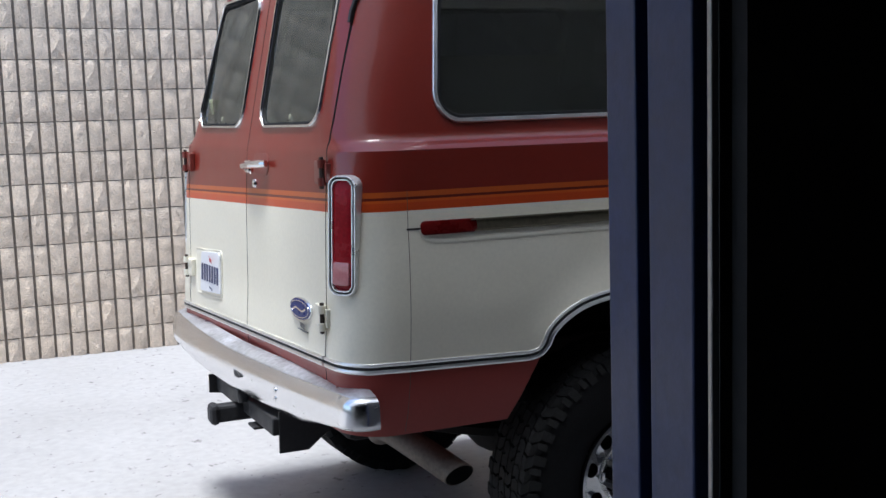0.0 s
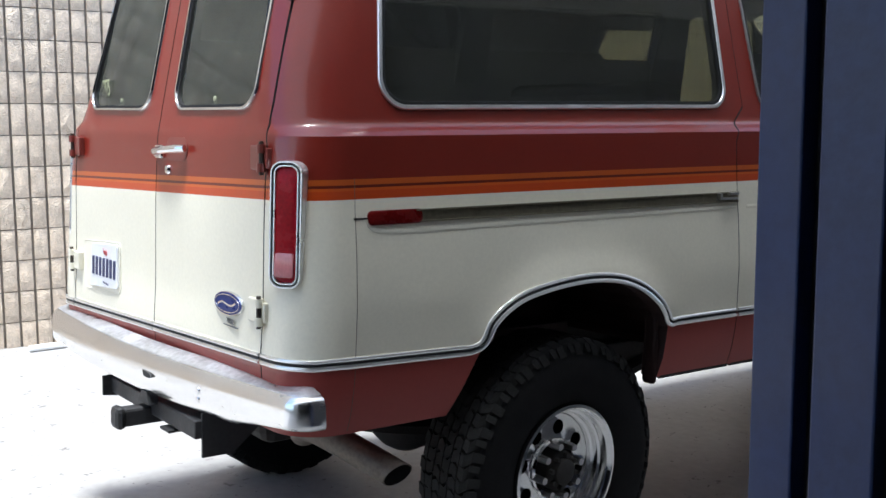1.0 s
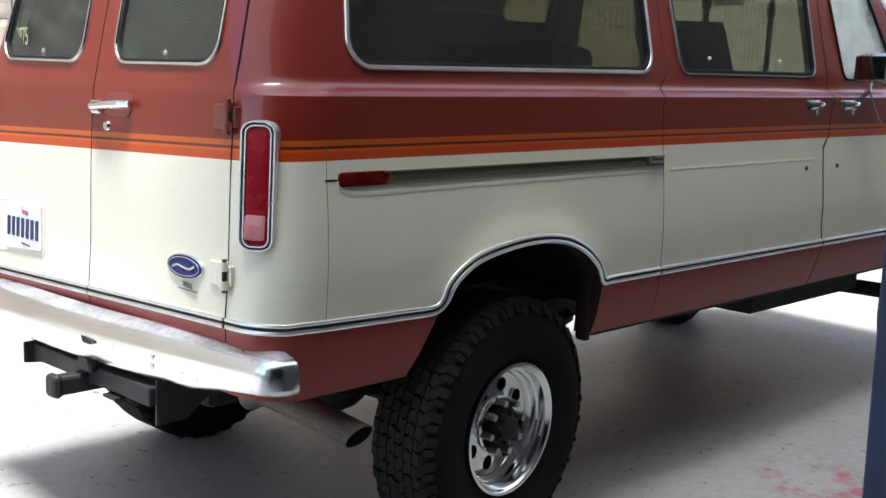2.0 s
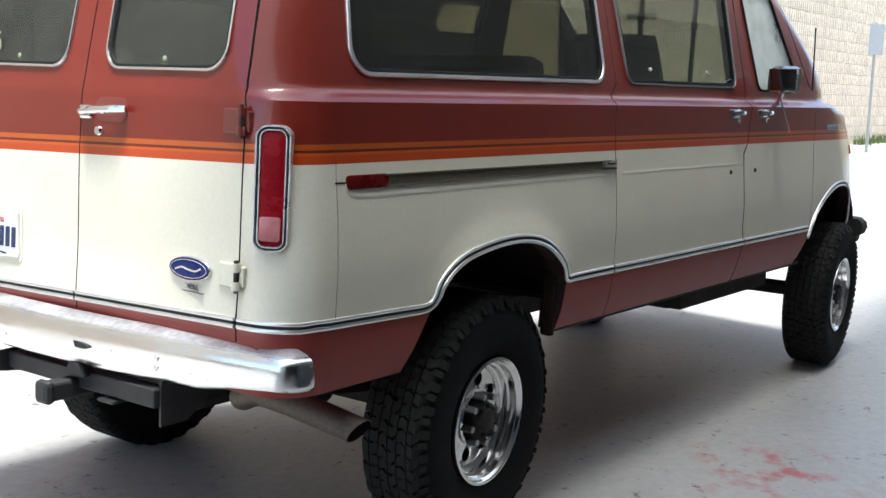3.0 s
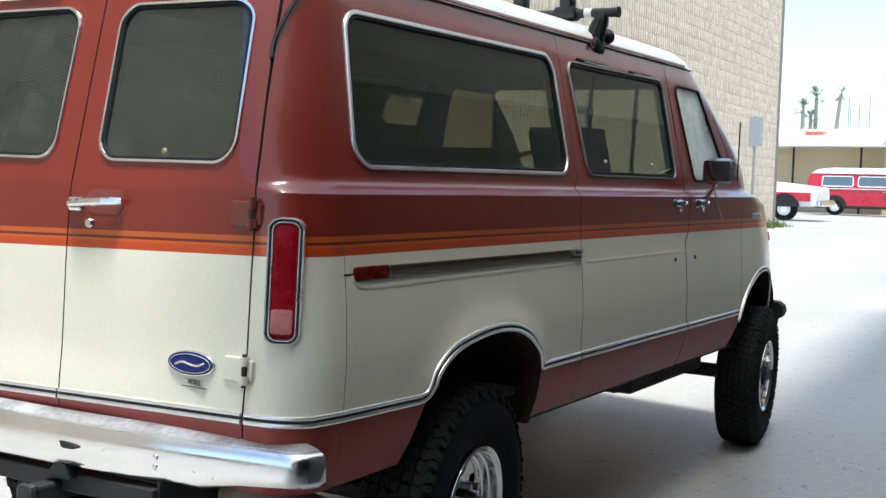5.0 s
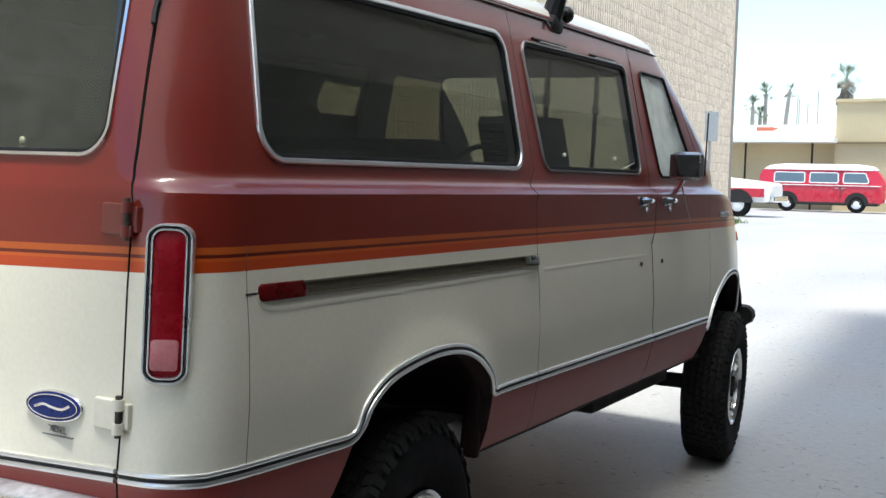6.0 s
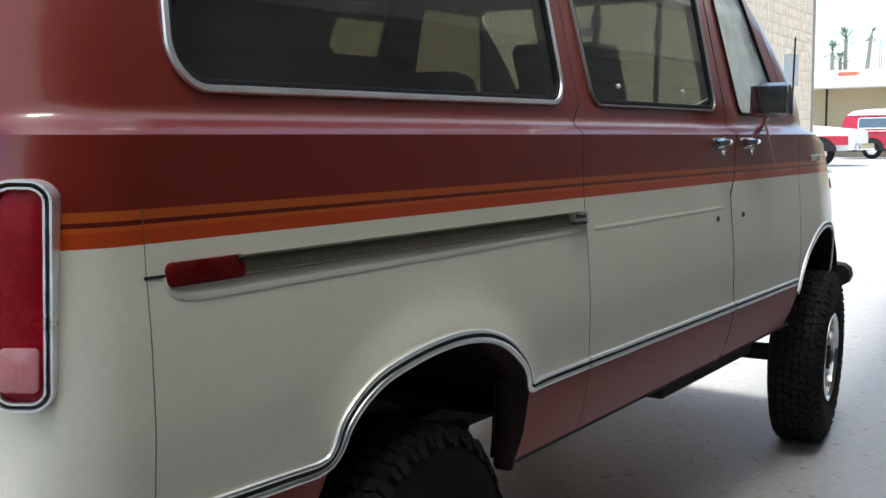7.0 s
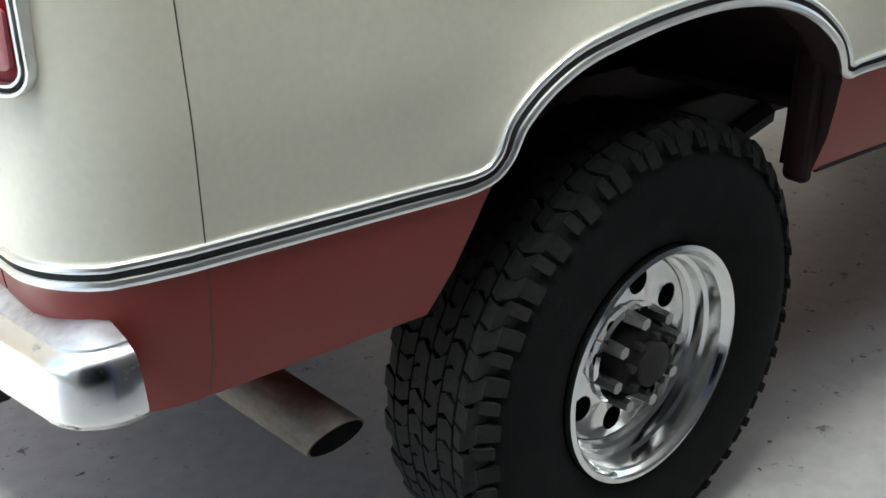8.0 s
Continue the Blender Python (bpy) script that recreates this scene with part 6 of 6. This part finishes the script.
# ---- palms and poles far off ----
# leaf and bark are lightened to put the far haze into their colour
LEAF = material("palm_leaf", (0.14, 0.18, 0.12), 0.7, 0, 0.3, 3, 20)
DEADLEAF = material("dry_palm_leaf", (0.22, 0.19, 0.15), 0.85, 0, 0.3, 3, 20)
BARK = material("palm_bark", (0.40, 0.37, 0.33), 0.9, 0, 0.25, 4, 30, 0.01)


def palm(x, y, z_top, r, seed, lean=0.0, fronds=28, skirt=False):
    rng = random.Random(seed)
    t = thing("palm_tree", "tall fan palm with a skirt of dry leaves" if skirt else "slender fan palm with a green crown", "palm tree", "distant palms", Matrix.Translation((x, y, Z_FAR)))
    h = z_top - Z_FAR - r * 0.5
    pts = [(0, lean * (f * f), h * f) for f in np.linspace(0, 1, 9)]
    part("trunk", tube(pts, 0.2, 8, radii=[0.30 - 0.10 * f for f in np.linspace(0, 1, 9)]), BARK, t, "", True)
    bm = bmesh.new()
    top = Vector((0, lean, h))
    for k in range(fronds):
        a = rng.uniform(0, 2 * math.pi)
        e = rng.uniform(-0.9, 1.35)
        d = Vector((math.cos(a) * math.cos(e), math.sin(a) * math.cos(e), math.sin(e)))
        dry = e < -0.35
        length = r * rng.uniform(0.75, 1.1)
        w = d.cross(Vector((0, 0, 1))).normalized()
        stem = top + d * length * 0.45
        # a fan of narrow leaflets
        for j in range(7):
            g = (j - 3) / 3
            tip = stem + (d * (1 - 0.25 * abs(g)) + w * g * 0.75).normalized() * length * 0.6 - Vector((0, 0, 0.18 * length * abs(g)))
            base = stem + w * g * 0.03
            q = Vector((0, 0, 1)).cross((tip - base)).normalized() * length * 0.024
            midp = base.lerp(tip, 0.5)
            f = bm.faces.new((bm.verts.new(base), bm.verts.new(midp + q), bm.verts.new(tip), bm.verts.new(midp - q)))
            f.material_index = 1 if dry else 0
        q = w * 0.03
        bm.faces.new((bm.verts.new(top - q), bm.verts.new(top + q), bm.verts.new(stem + q), bm.verts.new(stem - q)))
    if skirt:
        for k in range(60):
            a = rng.uniform(0, 2 * math.pi)
            z0 = h - rng.uniform(0, r * 1.1)
            b = Vector((0.25 * math.cos(a), lean + 0.25 * math.sin(a), z0))
            tip = b + Vector((math.cos(a) * r * 0.45, math.sin(a) * r * 0.45, -r * 0.45))
            w = Vector((-math.sin(a), math.cos(a), 0)) * r * 0.12
            f = bm.faces.new((bm.verts.new(b), bm.verts.new(b.lerp(tip, 0.6) + w), bm.verts.new(tip), bm.verts.new(b.lerp(tip, 0.6) - w)))
            f.material_index = 1
    part("crown", bm, [LEAF, DEADLEAF], t)


palm(114.0, 25.6, 11.2, 1.5, 1)
palm(116.0, 24.7, 12.7, 1.5, 2)
palm(115.0, 25.0, 10.2, 1.3, 3)
palm(118.0, 23.2, 12.9, 1.1, 4, -0.6)
palm(115.0, 16.3, 14.3, 2.0, 5, 0.0, 36, True)
for y, z in ((21.7, 12.0), (20.6, 11.0), (19.55, 12.4), (21.5, 11.5)):
    pole = thing("utility_pole", "thin distant utility pole", "pole", "distant poles")
    pole.location = (118, y, Z_FAR)
    part("shaft", tube([(0, 0, 0), (0, 0, z - Z_FAR)], 0.055, 6), GALV, pole)

# weeds and a loose pale pipe at the foot of the wall
rng = random.Random(8)
bm = bmesh.new()
for k in range(420):
    x, y = rng.uniform(19.5, 22.9), 4.60 - abs(rng.gauss(0, 0.16))
    z = ground_z(x, y)
    h, a = rng.uniform(0.05, 0.22), rng.uniform(0, 6.28)
    d = Vector((math.cos(a), math.sin(a), 0)) * 0.015
    tip = Vector((x, y, z + h)) + Vector((rng.uniform(-0.08, 0.08), rng.uniform(-0.08, 0.08), 0))
    bm.faces.new((bm.verts.new(Vector((x, y, z)) - d), bm.verts.new(Vector((x, y, z)) + d), bm.verts.new(tip)))
tagged(link_mesh("weeds", bm, material("weed_green", (0.09, 0.13, 0.03), 0.7, 0, 0.3, 5, 40)), "patchy green weeds along the foot of the wall", "weeds", kind="stuff")
pipe = link_mesh("loose_pipe", tube([(0.35, 4.48, ground_z(0.35, 4.48) + 0.022), (0.90, 4.53, ground_z(0.90, 4.53) + 0.022)], 0.022, 10), CAR_WHITE)
tagged(pipe, "short pale pipe lying at the foot of the wall", "pipe")

# ---- the wall's blocks ----
courses, per = 40, int((WALL_X1 + 9) / BW)
fine_meshes, rough_meshes = [block_mesh(20 + k, True) for k in range(7)], [block_mesh(40 + k, False) for k in range(6)]
rng = random.Random(5)
Z0 = -0.05
data = [(np.array([v.co for v in me.vertices]), [tuple(p.vertices) for p in me.polygons]) for me in rough_meshes]
verts, faces, count = [], [], 0
for c in range(courses):
    z = Z0 + c * BH
    for k in range(per):
        x = -9 + (k + (0.5 if c % 2 else 0)) * BW
        short = 0.5 if k == per - 1 and c % 2 else 1.0
        if -2.8 < x < 3.4 and z < 3.1:
            ob = new("block", fine_meshes[rng.randrange(7)])
            ob.parent = far_wall
            ob.location = (x, WALL_Y, z)
        else:
            co, polys = data[rng.randrange(6)]
            verts.append(co * np.array((short, 1, 1)) + np.array((x, WALL_Y, z)))
            faces += [tuple(i + count for i in p) for p in polys]
            count += len(co)
me = bpy.data.meshes.new("far_blocks")
me.from_pydata(np.concatenate(verts).tolist(), [], faces)
me.materials.append(BLOCK)
rest = new("far_blocks", me)
rest.parent = far_wall
rest["kind"] = "stuff"
